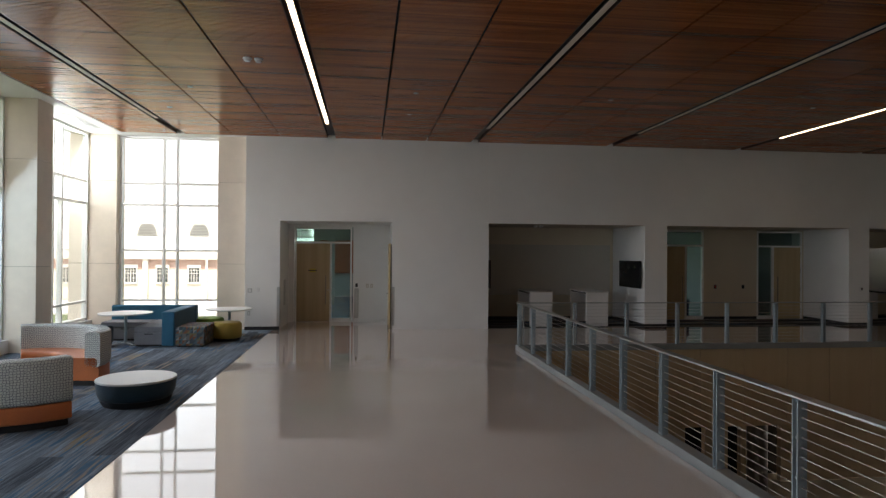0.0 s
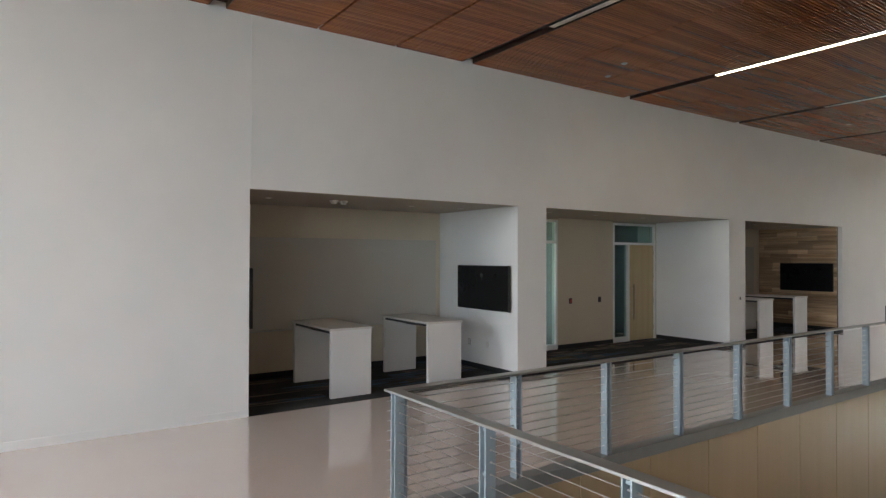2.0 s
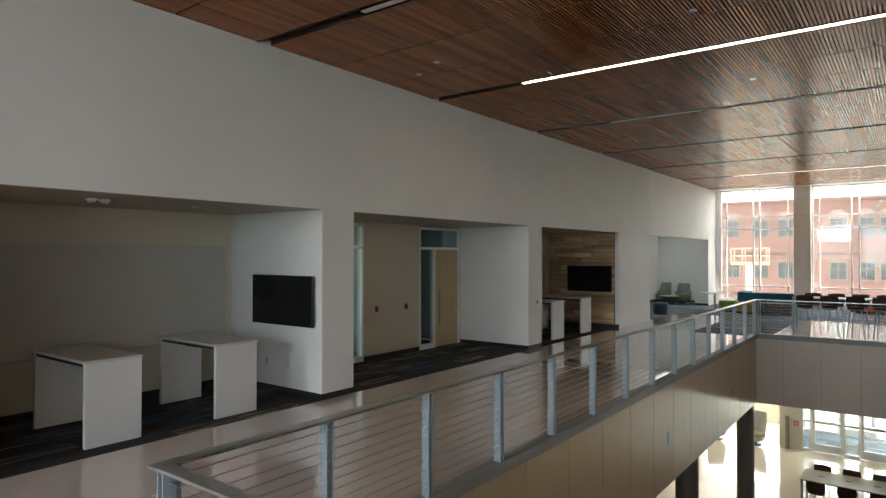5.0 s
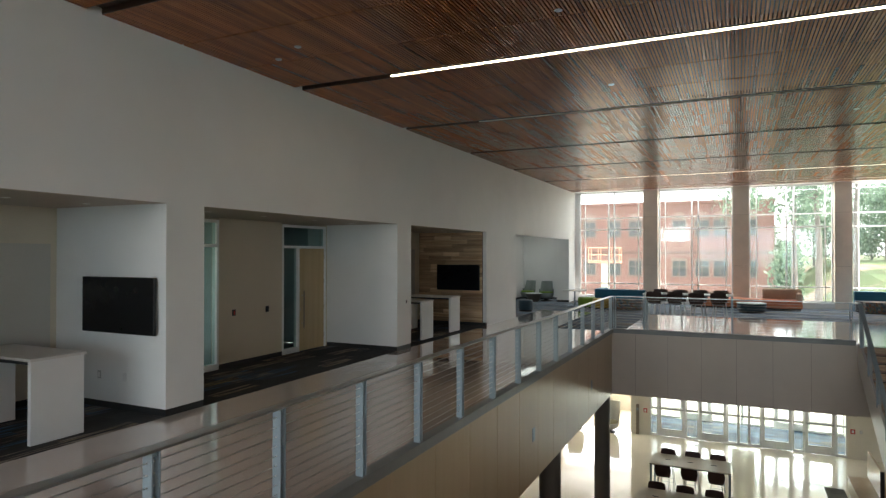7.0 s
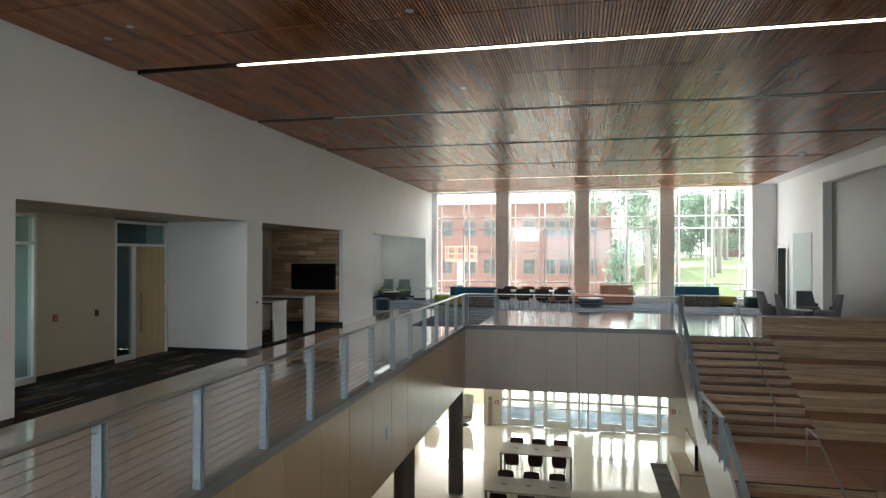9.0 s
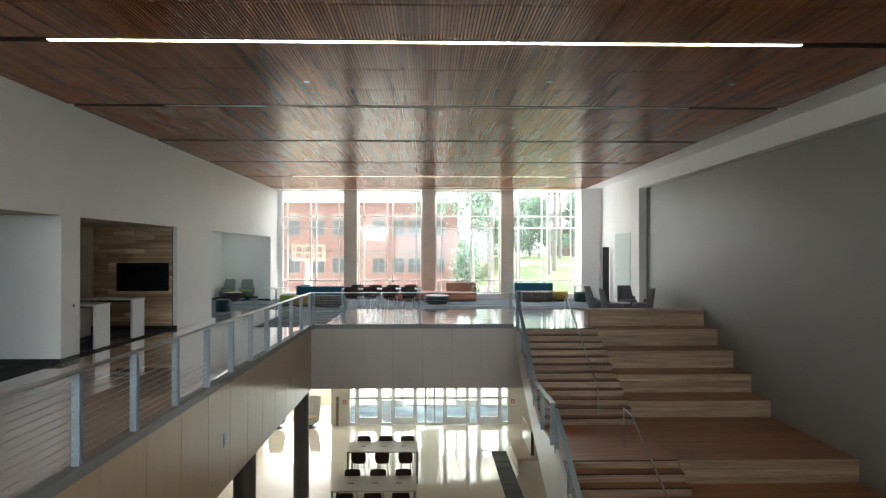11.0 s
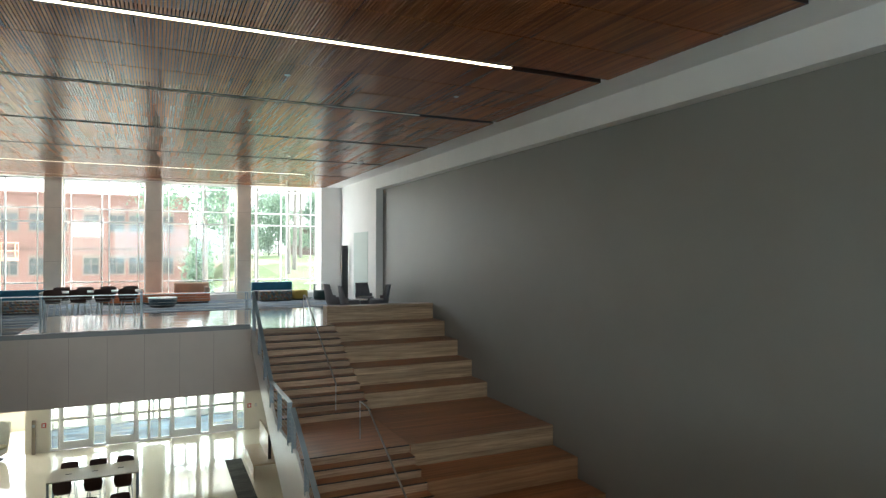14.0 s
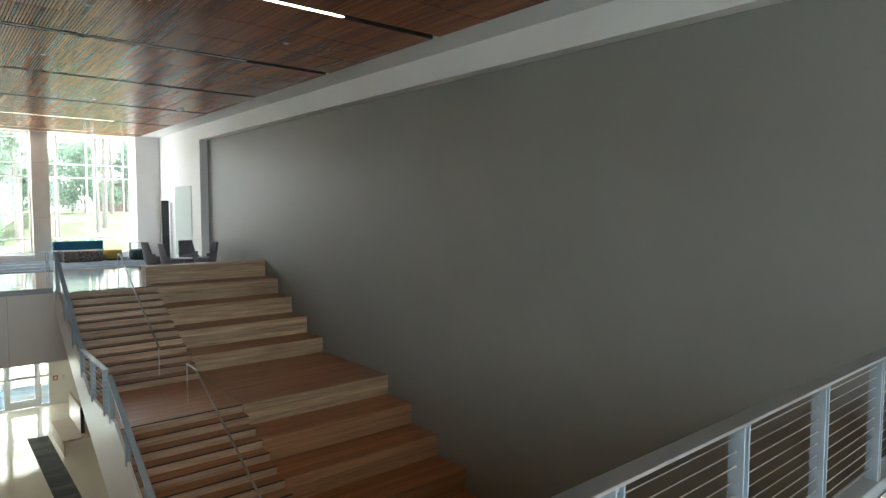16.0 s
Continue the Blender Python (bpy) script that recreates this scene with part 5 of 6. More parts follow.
for k in range(9):
    cx = -16.6 - 4.7 * (k - 3)
    bm = bmesh.new()
    prism(bm, [(cx + math.cos(a) * 1.0, 6.42 + math.sin(a) * 1.35) for a in [math.pi * j / 12 for j in range(13)]], "y", 1.2, 5.4)
    dormer = part("roof_vent", bm, M_TRIM, hall)
    for j in range(7):
        h = 0.15 * j + 0.12
        w = 0.84 * math.sqrt(max(0.05, 1 - (h / 1.25) ** 2))
        part("louvre", boxes((cx - w, cx + w, 1.12, 1.2, 6.42 + h - 0.05, 6.42 + h + 0.04)), M_LOUVRESHADE, dormer)
part("downpipe", rod(bmesh.new(), (-15.5, -0.5, 0), (-15.5, -0.5, 4.6), 0.12, 8), M_TRIM, hall)


# ---- soft seating and tables ----
def fabric(name, colour, rough=0.85, scale=1.0):
    mat, nt, bsdf = blank(name)
    weave = noise_node(nt, 260 * scale, 2)
    broad = noise_node(nt, 3, 3)
    a = ramp_node(nt, broad.outputs[0], [(0.3, shade(colour, 0.9)), (0.7, shade(colour, 1.1))])
    b = ramp_node(nt, weave.outputs[0], [(0.3, (0.40,) * 3), (0.7, (0.60,) * 3)])
    nt.links.new(mixed(nt, a.outputs[0], b.outputs[0], 0.6, "OVERLAY"), bsdf.inputs["Base Color"])
    bsdf.inputs["Roughness"].default_value = rough
    bsdf.inputs["Sheen Weight"].default_value = 0.15
    bumped(nt, bsdf, weave.outputs[0], 0.25, 0.003)
    return mat


def lattice_fabric(name):
    """Pale grey cloth with a dark linked-line pattern."""
    mat, nt, bsdf = blank(name)
    tc = nt.nodes.new("ShaderNodeTexCoord")
    vo = nt.nodes.new("ShaderNodeTexVoronoi")
    vo.feature = "DISTANCE_TO_EDGE"
    vo.inputs["Scale"].default_value = 31
    vo.inputs["Randomness"].default_value = 0.5
    sep = nt.nodes.new("ShaderNodeSeparateXYZ")
    turn = nt.nodes.new("ShaderNodeMath")
    turn.operation = "ARCTAN2"
    run = nt.nodes.new("ShaderNodeMath")
    run.operation = "MULTIPLY"
    run.inputs[1].default_value = 1.2
    flat = nt.nodes.new("ShaderNodeCombineXYZ")
    nt.links.new(tc.outputs["Object"], sep.inputs[0])
    nt.links.new(sep.outputs[1], turn.inputs[0])
    nt.links.new(sep.outputs[0], turn.inputs[1])
    nt.links.new(turn.outputs[0], run.inputs[0])
    dist = nt.nodes.new("ShaderNodeVectorMath")
    dist.operation = "LENGTH"
    plan = nt.nodes.new("ShaderNodeCombineXYZ")
    nt.links.new(sep.outputs[0], plan.inputs[0])
    nt.links.new(sep.outputs[1], plan.inputs[1])
    nt.links.new(plan.outputs[0], dist.inputs[0])
    around = nt.nodes.new("ShaderNodeMath")
    nt.links.new(run.outputs[0], around.inputs[0])
    nt.links.new(dist.outputs["Value"], around.inputs[1])
    nt.links.new(around.outputs[0], flat.inputs[0])
    nt.links.new(sep.outputs[2], flat.inputs[1])
    vo.voronoi_dimensions = "2D"
    nt.links.new(flat.outputs[0], vo.inputs["Vector"])
    rp = ramp_node(nt, vo.outputs["Distance"], [(0.04, (0.14, 0.15, 0.17)), (0.10, (0.62, 0.63, 0.60)), (0.4, (0.70, 0.71, 0.67))])
    nt.links.new(rp.outputs[0], bsdf.inputs["Base Color"])
    bsdf.inputs["Roughness"].default_value = 0.9
    bumped(nt, bsdf, vo.outputs["Distance"], 0.2, 0.004)
    return mat


def triangle_fabric(name):
    """Cloth of small two-tone triangles in teal, orange, ochre and grey."""
    mat, nt, bsdf = blank(name)
    tc = nt.nodes.new("ShaderNodeTexCoord")
    mp = nt.nodes.new("ShaderNodeMapping")
    mp.inputs["Scale"].default_value = (13, 13, 13)
    nt.links.new(tc.outputs["Object"], mp.inputs[0])
    fl = nt.nodes.new("ShaderNodeVectorMath")
    fl.operation = "FLOOR"
    fc = nt.nodes.new("ShaderNodeVectorMath")
    fc.operation = "FRACTION"
    nt.links.new(mp.outputs[0], fl.inputs[0])
    nt.links.new(mp.outputs[0], fc.inputs[0])
    sp = nt.nodes.new("ShaderNodeSeparateXYZ")
    nt.links.new(fc.outputs[0], sp.inputs[0])
    ad = nt.nodes.new("ShaderNodeMath")
    ad.operation = "ADD"
    nt.links.new(sp.outputs[0], ad.inputs[0])
    nt.links.new(sp.outputs[1], ad.inputs[1])
    gt = nt.nodes.new("ShaderNodeMath")
    gt.operation = "LESS_THAN"
    nt.links.new(ad.outputs[0], gt.inputs[0])
    nt.links.new(sp.outputs[2], gt.inputs[1])
    of = nt.nodes.new("ShaderNodeVectorMath")
    of.operation = "MULTIPLY_ADD"
    cb = nt.nodes.new("ShaderNodeCombineXYZ")
    nt.links.new(gt.outputs[0], cb.inputs[0])
    of.inputs[1].default_value = (37.3, 0, 0)
    nt.links.new(cb.outputs[0], of.inputs[0])
    nt.links.new(fl.outputs[0], of.inputs[2])
    wn_ = nt.nodes.new("ShaderNodeTexWhiteNoise")
    nt.links.new(of.outputs[0], wn_.inputs["Vector"])
    rp = ramp_node(nt, wn_.outputs["Value"], [(0.0, (0.06, 0.085, 0.10)), (0.22, (0.21, 0.085, 0.045)), (0.42, (0.15, 0.15, 0.145)), (0.62, (0.18, 0.16, 0.08)), (0.76, (0.08, 0.14, 0.165)), (0.88, (0.26, 0.27, 0.27))])
    rp.color_ramp.interpolation = "CONSTANT"
    nt.links.new(rp.outputs[0], bsdf.inputs["Base Color"])
    bsdf.inputs["Roughness"].default_value = 0.85
    return mat


M_ORANGE = fabric("orange_vinyl", (0.60, 0.165, 0.05), 0.45)
M_LATTICE = lattice_fabric("lattice_cloth")
M_TAN = fabric("tan_cloth", (0.48, 0.34, 0.25))
M_TEAL = fabric("blue_cloth", (0.012, 0.115, 0.20))
M_DARKTEAL = fabric("dark_teal_cloth", (0.007, 0.034, 0.056), 0.6)
M_GREYCLOTH = fabric("grey_cloth", (0.155, 0.155, 0.17))
M_LIGHTGREY = fabric("pale_grey_cloth", (0.25, 0.28, 0.28))
M_OCHRE = fabric("ochre_cloth", (0.40, 0.28, 0.055))
M_GREEN = fabric("lime_green_cloth", (0.18, 0.30, 0.035))
M_DARKGREEN = fabric("dark_green_cloth", (0.02, 0.05, 0.05))
M_CREAMCLOTH = fabric("cream_cloth", (0.42, 0.38, 0.22))
M_PATTERN = triangle_fabric("triangle_cloth")
M_BROWNSHELL = paint("dark_brown_shell", (0.065, 0.026, 0.017), 0.45)
M_TOPWHITE = paint("white_table_laminate", (0.74, 0.74, 0.73), 0.4, var=0.005)
M_TABLEBEIGE = paint("beige_table_laminate", (0.55, 0.49, 0.38), 0.3, var=0.03)


def arc_block(r0, r1, z0, z1, a0, a1, steps=24, round_=0.04):
    """A curved block between two radii and two angles, with rounded long edges."""
    bm = bmesh.new()
    sect = []
    k = round_
    for cr, cz, s0 in ((r1 - k, z0 + k, -90), (r1 - k, z1 - k, 0), (r0 + k, z1 - k, 90), (r0 + k, z0 + k, 180)):
        for j in range(4):
            a = radians(s0 + 30 * j)
            sect.append((cr + k * math.cos(a), cz + k * math.sin(a)))
    rings = []
    for n in range(steps + 1):
        a = radians(a0 + (a1 - a0) * n / steps)
        rings.append([bm.verts.new((r * math.cos(a), r * math.sin(a), z)) for r, z in sect])
    m = len(sect)
    for p, q in zip(rings, rings[1:]):
        for i in range(m):
            bm.faces.new((p[i], q[i], q[(i + 1) % m], p[(i + 1) % m]))
    bm.faces.new(rings[0])
    bm.faces.new(rings[-1][::-1])
    return bm


def curved_sofa(label, m, a0, a1, back=None, group="curved sofas"):
    """An orange curved sofa: base, seat and a patterned back along its outside."""
    top = thing("curved_sofa", label, "sofa", m, group)
    part("plinth", arc_block(0.62, 1.2, 0.0, 0.09, a0 + 1, a1 - 1, 20, 0.01), M_DARKBASE, top)
    part("base", arc_block(0.58, 1.25, 0.085, 0.30, a0, a1, 24, 0.03), M_ORANGE, top, "orange vinyl base", True)
    part("seat", arc_block(0.55, 1.22, 0.29, 0.45, a0, a1, 24, 0.05), M_ORANGE, top, "orange vinyl seat cushion", True)
    if back is False:
        return top
    b0, b1 = back or (a0, a1)
    part("backrest", arc_block(1.02, 1.27, 0.30, 0.86, b0, b1, 24, 0.06), M_LATTICE if back is None else M_TAN, top, "grey lattice-patterned backrest" if back is None else "tan backrest", True)
    return top


def pouf(label, m, material, r=0.36, high=0.45):
    top = thing("pouf", label, "pouf", m, "round poufs")
    part("base", lathe(bmesh.new(), [(r * 0.86, 0.0), (r * 0.9, 0.02), (r * 0.9, 0.07)], 32), M_DARKBASE, top)
    part("cushion", lathe(bmesh.new(), [(r * 0.9, 0.066), (r * 0.98, 0.10), (r, 0.2), (r, high - 0.1), (r * 0.97, high - 0.04), (r * 0.9, high - 0.008), (r * 0.75, high), (r * 0.2, high + 0.004)], 40), material, top, "", True)
    return top


def drum_table(label, m, sx=1.0, sy=1.0, high=0.42):
    """A drum-shaped table with a dark upholstered side and a white top."""
    top = thing("drum_table", label, "coffee table", m)
    part("base", lathe(bmesh.new(), [(0.50, 0.0), (0.545, 0.085)], 40, sx, sy), M_DARKBASE, top)
    part("side", lathe(bmesh.new(), [(0.49, 0.07), (0.55, 0.10), (0.585, 0.17), (0.60, 0.27), (0.60, high - 0.03)], 48, sx, sy), M_DARKTEAL, top, "dark teal upholstered side", True)
    part("tabletop", lathe(bmesh.new(), [(0.600, high - 0.03), (0.607, high - 0.025), (0.607, high - 0.004), (0.602, high)], 48, sx, sy), M_TOPWHITE, top, "white laminate top", True)
    return top


def pedestal_table(label, m, r=0.57, high=0.74):
    top = thing("round_table", label, "table", m, "round pedestal tables")
    part("tabletop", lathe(bmesh.new(), [(r - 0.012, high - 0.03), (r, high - 0.022), (r, high - 0.004), (r - 0.004, high)], 56), M_TOPWHITE, top, "white laminate top", True)
    part("pole", rod(bmesh.new(), (0, 0, 0.05), (0, 0, high - 0.03), 0.035, 16), M_STEEL, top, "", True)
    for k in range(4):
        a = math.radians(45 + 90 * k)
        part("foot", bar(bmesh.new(), (0, 0, 0.045), (0.36 * math.cos(a), 0.36 * math.sin(a), 0.015), 0.06, 0.025), M_STEEL, top)
    return top


def block_seat(m, wide, deep, label="grey upholstered seat block with a storage drawer", group="seat blocks"):
    """A low seat: plinth, drawer box and cushion. Its front faces local -y."""
    top = thing("seat_block", label, "bench seat", m, group)
    part("plinth", boxes((0.03, wide - 0.03, 0.03, deep - 0.03, 0, 0.04)), M_DARKBASE, top)
    part("body", boxes((0, wide, 0, deep, 0.04, 0.31), bevel=0.008), M_GREYCLOTH, top)
    part("cushion", boxes((0, wide, 0, deep, 0.312, 0.45), bevel=0.02), M_GREYCLOTH, top, "grey cushion")
    part("drawer_slot", boxes((wide / 2 - 0.09, wide / 2 + 0.09, -0.004, 0.004, 0.27, 0.295)), M_DARKBASE, top)
    return top


def block_back(m, wide, deep, label="blue upholstered back panel", high=0.8, material=None):
    """A free-standing upholstered back."""
    top = thing("sofa_back", label, "sofa back", m, "upholstered backs")
    part("panel", boxes((0, wide, 0, deep, 0.02, high), bevel=0.02), material or M_TEAL, top)
    part("seam", boxes((0.004, wide - 0.004, deep * 0.25, deep * 0.28, high - 0.001, high + 0.003)), M_TEAL, top)
    return top


def pattern_bench(m, wide, deep, label="low bench in a triangle-patterned cloth"):
    top = thing("patterned_bench", label, "ottoman", m, "patterned benches")
    part("body", boxes((0, wide, 0, deep, 0.03, 0.45), bevel=0.012), M_PATTERN, top)
    part("plinth", boxes((0.03, wide - 0.03, 0.03, deep - 0.03, 0, 0.03)), M_DARKBASE, top)
    part("socket", boxes((wide, wide + 0.004, deep * 0.35, deep * 0.35 + 0.12, 0.25, 0.31)), M_DARKBASE, top)
    return top


Z = 0.004
# west lounge
curved_sofa("orange curved sofa with a grey lattice back on the carpet", pose(-6.35, 10.75, Z), -8, 118)
curved_sofa("orange curved sofa with a grey lattice back on the carpet", pose(-5.42, 9.1, Z), 196, 318)
drum_table("dark teal drum table with a white top on carpet", pose(-4.13, 9.43, Z), 0.88, 0.88, 0.36)
block_seat(pose(-7.2, 15.85, Z), 1.1, 0.62)
block_seat(pose(-6.08, 14.85, Z), 0.62, 1.0)
block_seat(pose(-6.08, 15.86, Z), 0.62, 0.6)
block_back(pose(-7.2, 16.48, Z), 2.03, 0.26)
block_back(pose(-5.45, 14.72, Z), 0.28, 1.75)
pattern_bench(pose(-5.14, 14.7, Z), 0.63, 1.05)
pouf("ochre yellow round pouf beside the table", pose(-4.26, 15.82, Z), M_OCHRE)
pouf("lime green round pouf beside the window", pose(-4.95, 16.85, Z), M_GREEN, 0.4)
pouf("dark teal round pouf near the window", pose(-6.92, 14.95, Z), M_DARKTEAL, 0.34, 0.47)
pedestal_table("round white pedestal table with a grey base", pose(-6.39, 15.2, Z), 0.58)
pedestal_table("round white pedestal table with a grey base", pose(-4.28, 16.2, Z), 0.56)

# east lounge
block_back(pose(28.9, 13.95, Z), 0.3, 1.9, high=0.78)
block_seat(pose(29.2, 13.95, Z), 0.7, 1.9)
block_back(pose(29.2, 15.85, Z), 1.6, 0.3, high=0.78)
pattern_bench(pose(27.6, 13.9, Z), 0.62, 1.2)
pouf("ochre yellow round pouf by the blue sofa", pose(27.9, 15.6, Z), M_OCHRE)
pouf("lime green round pouf by the round table", pose(28.4, 16.3, Z), M_GREEN, 0.4)
pedestal_table("round white pedestal table by the window", pose(28.6, 16.9, Z), 0.56)
curved_sofa("backless orange curved seat by the window", pose(31.55, 11.2, Z), 120, 250, False)
sofa = thing("low_sofa", "long low orange sofa with a tan back by the window", "sofa", pose(30.2, 7.95, Z))
part("plinth", boxes((0.06, 0.7, 0.06, 2.54, 0, 0.09)), M_DARKBASE, sofa)
part("base", boxes((0, 0.78, 0, 2.6, 0.085, 0.30), bevel=0.03), M_ORANGE, sofa, "orange vinyl base")
part("seat", boxes((-0.02, 0.78, 0, 2.6, 0.30, 0.45), bevel=0.045, ), M_ORANGE, sofa, "orange vinyl seat")
part("backrest", boxes((0.55, 0.80, 0, 1.45, 0.40, 0.88), bevel=0.05), M_TAN, sofa, "tan backrest")
part("arm", boxes((0.0, 0.55, 0.0, 0.22, 0.40, 0.72), bevel=0.05), M_TAN, sofa, "tan arm")
drum_table("dark teal drum table with a white top on carpet", pose(29.0, 9.85, Z), 0.9, 0.9, 0.38)
block_back(pose(31.15, 4.2, Z), 0.3, 1.85, high=0.82)
block_seat(pose(30.75, 4.2, Z), 0.4, 1.85)
pattern_bench(pose(30.1, 4.42, Z), 0.6, 1.42)
pouf("ochre yellow round pouf by the blue sofa", pose(30.6, 3.95, Z), M_OCHRE)
pouf("dark green round pouf by the wall", pose(30.2, 3.0, Z), M_DARKGREEN, 0.4)
pedestal_table("round white pedestal table by the window", pose(30.9, 3.2, Z), 0.5)


def lounge_chair(label, m, cloth, cushion=None, high=1.05, group="lounge chairs"):
    """A winged lounge chair on a low swivel base; it faces local -y."""
    top = thing("lounge_chair", label, "armchair", m, group)
    part("base", lathe(bmesh.new(), [(0.26, 0.0), (0.27, 0.02), (0.10, 0.05), (0.08, 0.2)], 24), M_DARKBASE, top, "", True)
    bm = bmesh.new()
    lathe(bm, [(0.24, 0.14), (0.32, 0.2), (0.37, 0.34), (0.37, 0.40)], 28)
    part("shell", bm, cloth, top, "", True)
    part("seat", lathe(bmesh.new(), [(0.30, 0.38), (0.34, 0.41), (0.33, 0.46), (0.2, 0.475)], 28), cushion or cloth, top, "", True)
    bm = bmesh.new()
    pts = []
    for k in range(9):
        a = radians(20 + 140 * k / 8)
        tall = high - 0.0 if 2 <= k <= 6 else (high - 0.42 if k in (1, 7) else 0.58)
        lean = 0.10 * (tall - 0.4) / 0.65
        pts.append(((0.37 * math.cos(a), 0.37 * math.sin(a), 0.30), ((0.37 + lean) * math.cos(a), (0.37 + lean) * math.sin(a), tall)))
    outer = [(bm.verts.new(p), bm.verts.new(q)) for p, q in pts]
    inner = [(bm.verts.new((p[0] * 0.85, p[1] * 0.85, p[2])), bm.verts.new((q[0] * 0.88, q[1] * 0.87, q[2] - 0.01))) for p, q in pts]
    for (a, b), (c, d) in zip(outer, outer[1:]):
        bm.faces.new((a, c, d, b))
    for (a, b), (c, d) in zip(inner, inner[1:]):
        bm.faces.new((b, d, c, a))
    for (a, b), (c, d), (e, f), (g, h) in zip(outer, outer[1:], inner, inner[1:]):
        bm.faces.new((b, d, h, f))
        bm.faces.new((a, e, g, c))
    for o, i in ((outer[0], inner[0]), (outer[-1], inner[-1])):
        bm.faces.new((o[0], o[1], i[1], i[0]))
    part("backrest", bm, cloth, top, "", True)
    return top


for cx, cy, yaw in ((25.0, 3.75, 8), (23.4, 3.62, -6), (25.1, 2.5, -84), (23.6, 2.45, 172)):
    lounge_chair("grey high-backed lounge chair behind the stepped seating", pose(cx, cy, 0, 0, 0, yaw), M_GREYCLOTH, high=1.0)
for cx, cy, yaw in ((31.7, 20.05, -100), (31.4, 19.0, -80)):
    lounge_chair("pale grey lounge chair with a green seat", pose(cx, cy, Z, 0, 0, yaw), M_LIGHTGREY, M_GREEN, 0.98)
low = thing("low_table", "small dark conical low table between chairs", "coffee table", pose(30.6, 19.4, Z))
part("body", lathe(bmesh.new(), [(0.22, 0.0), (0.26, 0.03), (0.40, 0.36), (0.42, 0.40)], 32), paint("dark_bronze", (0.10, 0.085, 0.07), 0.4, 0.3), low, "", True)
part("tabletop", lathe(bmesh.new(), [(0.42, 0.40), (0.43, 0.42)], 32), M_LAMINATE, low)
pouf("dark teal round pouf at the alcove edge", pose(25.55, 18.2, Z), M_DARKTEAL, 0.3, 0.46)
low2 = thing("low_table", "small low table among grey chairs", "coffee table", pose(24.2, 3.0, 0))
part("pole", rod(bmesh.new(), (0, 0, 0), (0, 0, 0.4), 0.03, 12), M_STEEL, low2)
part("tabletop", lathe(bmesh.new(), [(0.3, 0.40), (0.3, 0.43)], 32), M_LAMINATE, low2)


# ---- high tables and stools ----
def stool(m, group):
    """A bar stool with a dark moulded shell on thin legs with a foot ring; it faces local -y."""
    top = thing("bar_stool", "dark brown moulded bar stool on thin chrome legs", "stool", m, group)
    bm = bmesh.new()
    rows = [(-0.21, 0.775, 0.19), (-0.05, 0.755, 0.205), (0.10, 0.755, 0.205), (0.19, 0.80, 0.185), (0.225, 0.90, 0.215), (0.245, 1.04, 0.235), (0.255, 1.16, 0.215)]
    grid = []
    for y, z, half in rows:
        grid.append([bm.verts.new((half * u, y - (0.035 if abs(u) > 0.9 else 0) * (1 if z > 0.79 else 0), z + (0.02 if z < 0.85 else -0.015) * u * u)) for u in (-1, -0.5, 0, 0.5, 1)])
    for r0, r1 in zip(grid, grid[1:]):
        for a, b, c, d in zip(r0, r0[1:], r1[1:], r1):
            bm.faces.new((a, b, c, d))
    ret = bmesh.ops.solidify(bm, geom=bm.faces[:], thickness=0.018)
    part("shell", bm, M_BROWNSHELL, top, "", True)
    for sx in (-1, 1):
        for sy in (-1, 1):
            part("leg", rod(bmesh.new(), (0.14 * sx, 0.0 + 0.13 * sy, 0.755), (0.21 * sx, 0.21 * sy, 0.0), 0.009, 8), M_STAINLESS, top)
    bm = bmesh.new()
    for a, b in (((-0.19, -0.19), (0.19, -0.19)), ((0.19, -0.19), (0.19, 0.19)), ((0.19, 0.19), (-0.19, 0.19)), ((-0.19, 0.19), (-0.19, -0.19))):
        rod(bm, (*a, 0.22), (*b, 0.22), 0.007, 6)
    part("foot_ring", bm, M_STAINLESS, top)
    return top


def long_table(label, m, long, wide, high, top_mat, leg_mat):
    """A long high table along local y on end frames, with grommets in the top."""
    t = thing("high_table", label, "table", m)
    part("tabletop", boxes((-wide / 2, wide / 2, -long / 2, long / 2, high - 0.04, high), bevel=0.004), top_mat, t)
    for sy in (-1, 1):
        for sx in (-1, 1):
            part("leg", boxes((sx * (wide / 2 - 0.04) - 0.03, sx * (wide / 2 - 0.04) + 0.03, sy * (long / 2 - 0.04) - 0.03, sy * (long / 2 - 0.04) + 0.03, 0, high - 0.041), bevel=0.003), leg_mat, t)
        part("end_rail", boxes((-wide / 2 + 0.07, wide / 2 - 0.07, sy * (long / 2 - 0.04) - 0.02, sy * (long / 2 - 0.04) + 0.02, high - 0.1, high - 0.041)), leg_mat, t)
    for k in (-1, 0, 1):
        part("grommet", boxes((-0.03, 0.03, k * long * 0.29 - 0.08, k * long * 0.29 + 0.08, high, high + 0.004), bevel=0.001), M_DARKBASE, t)
    return t


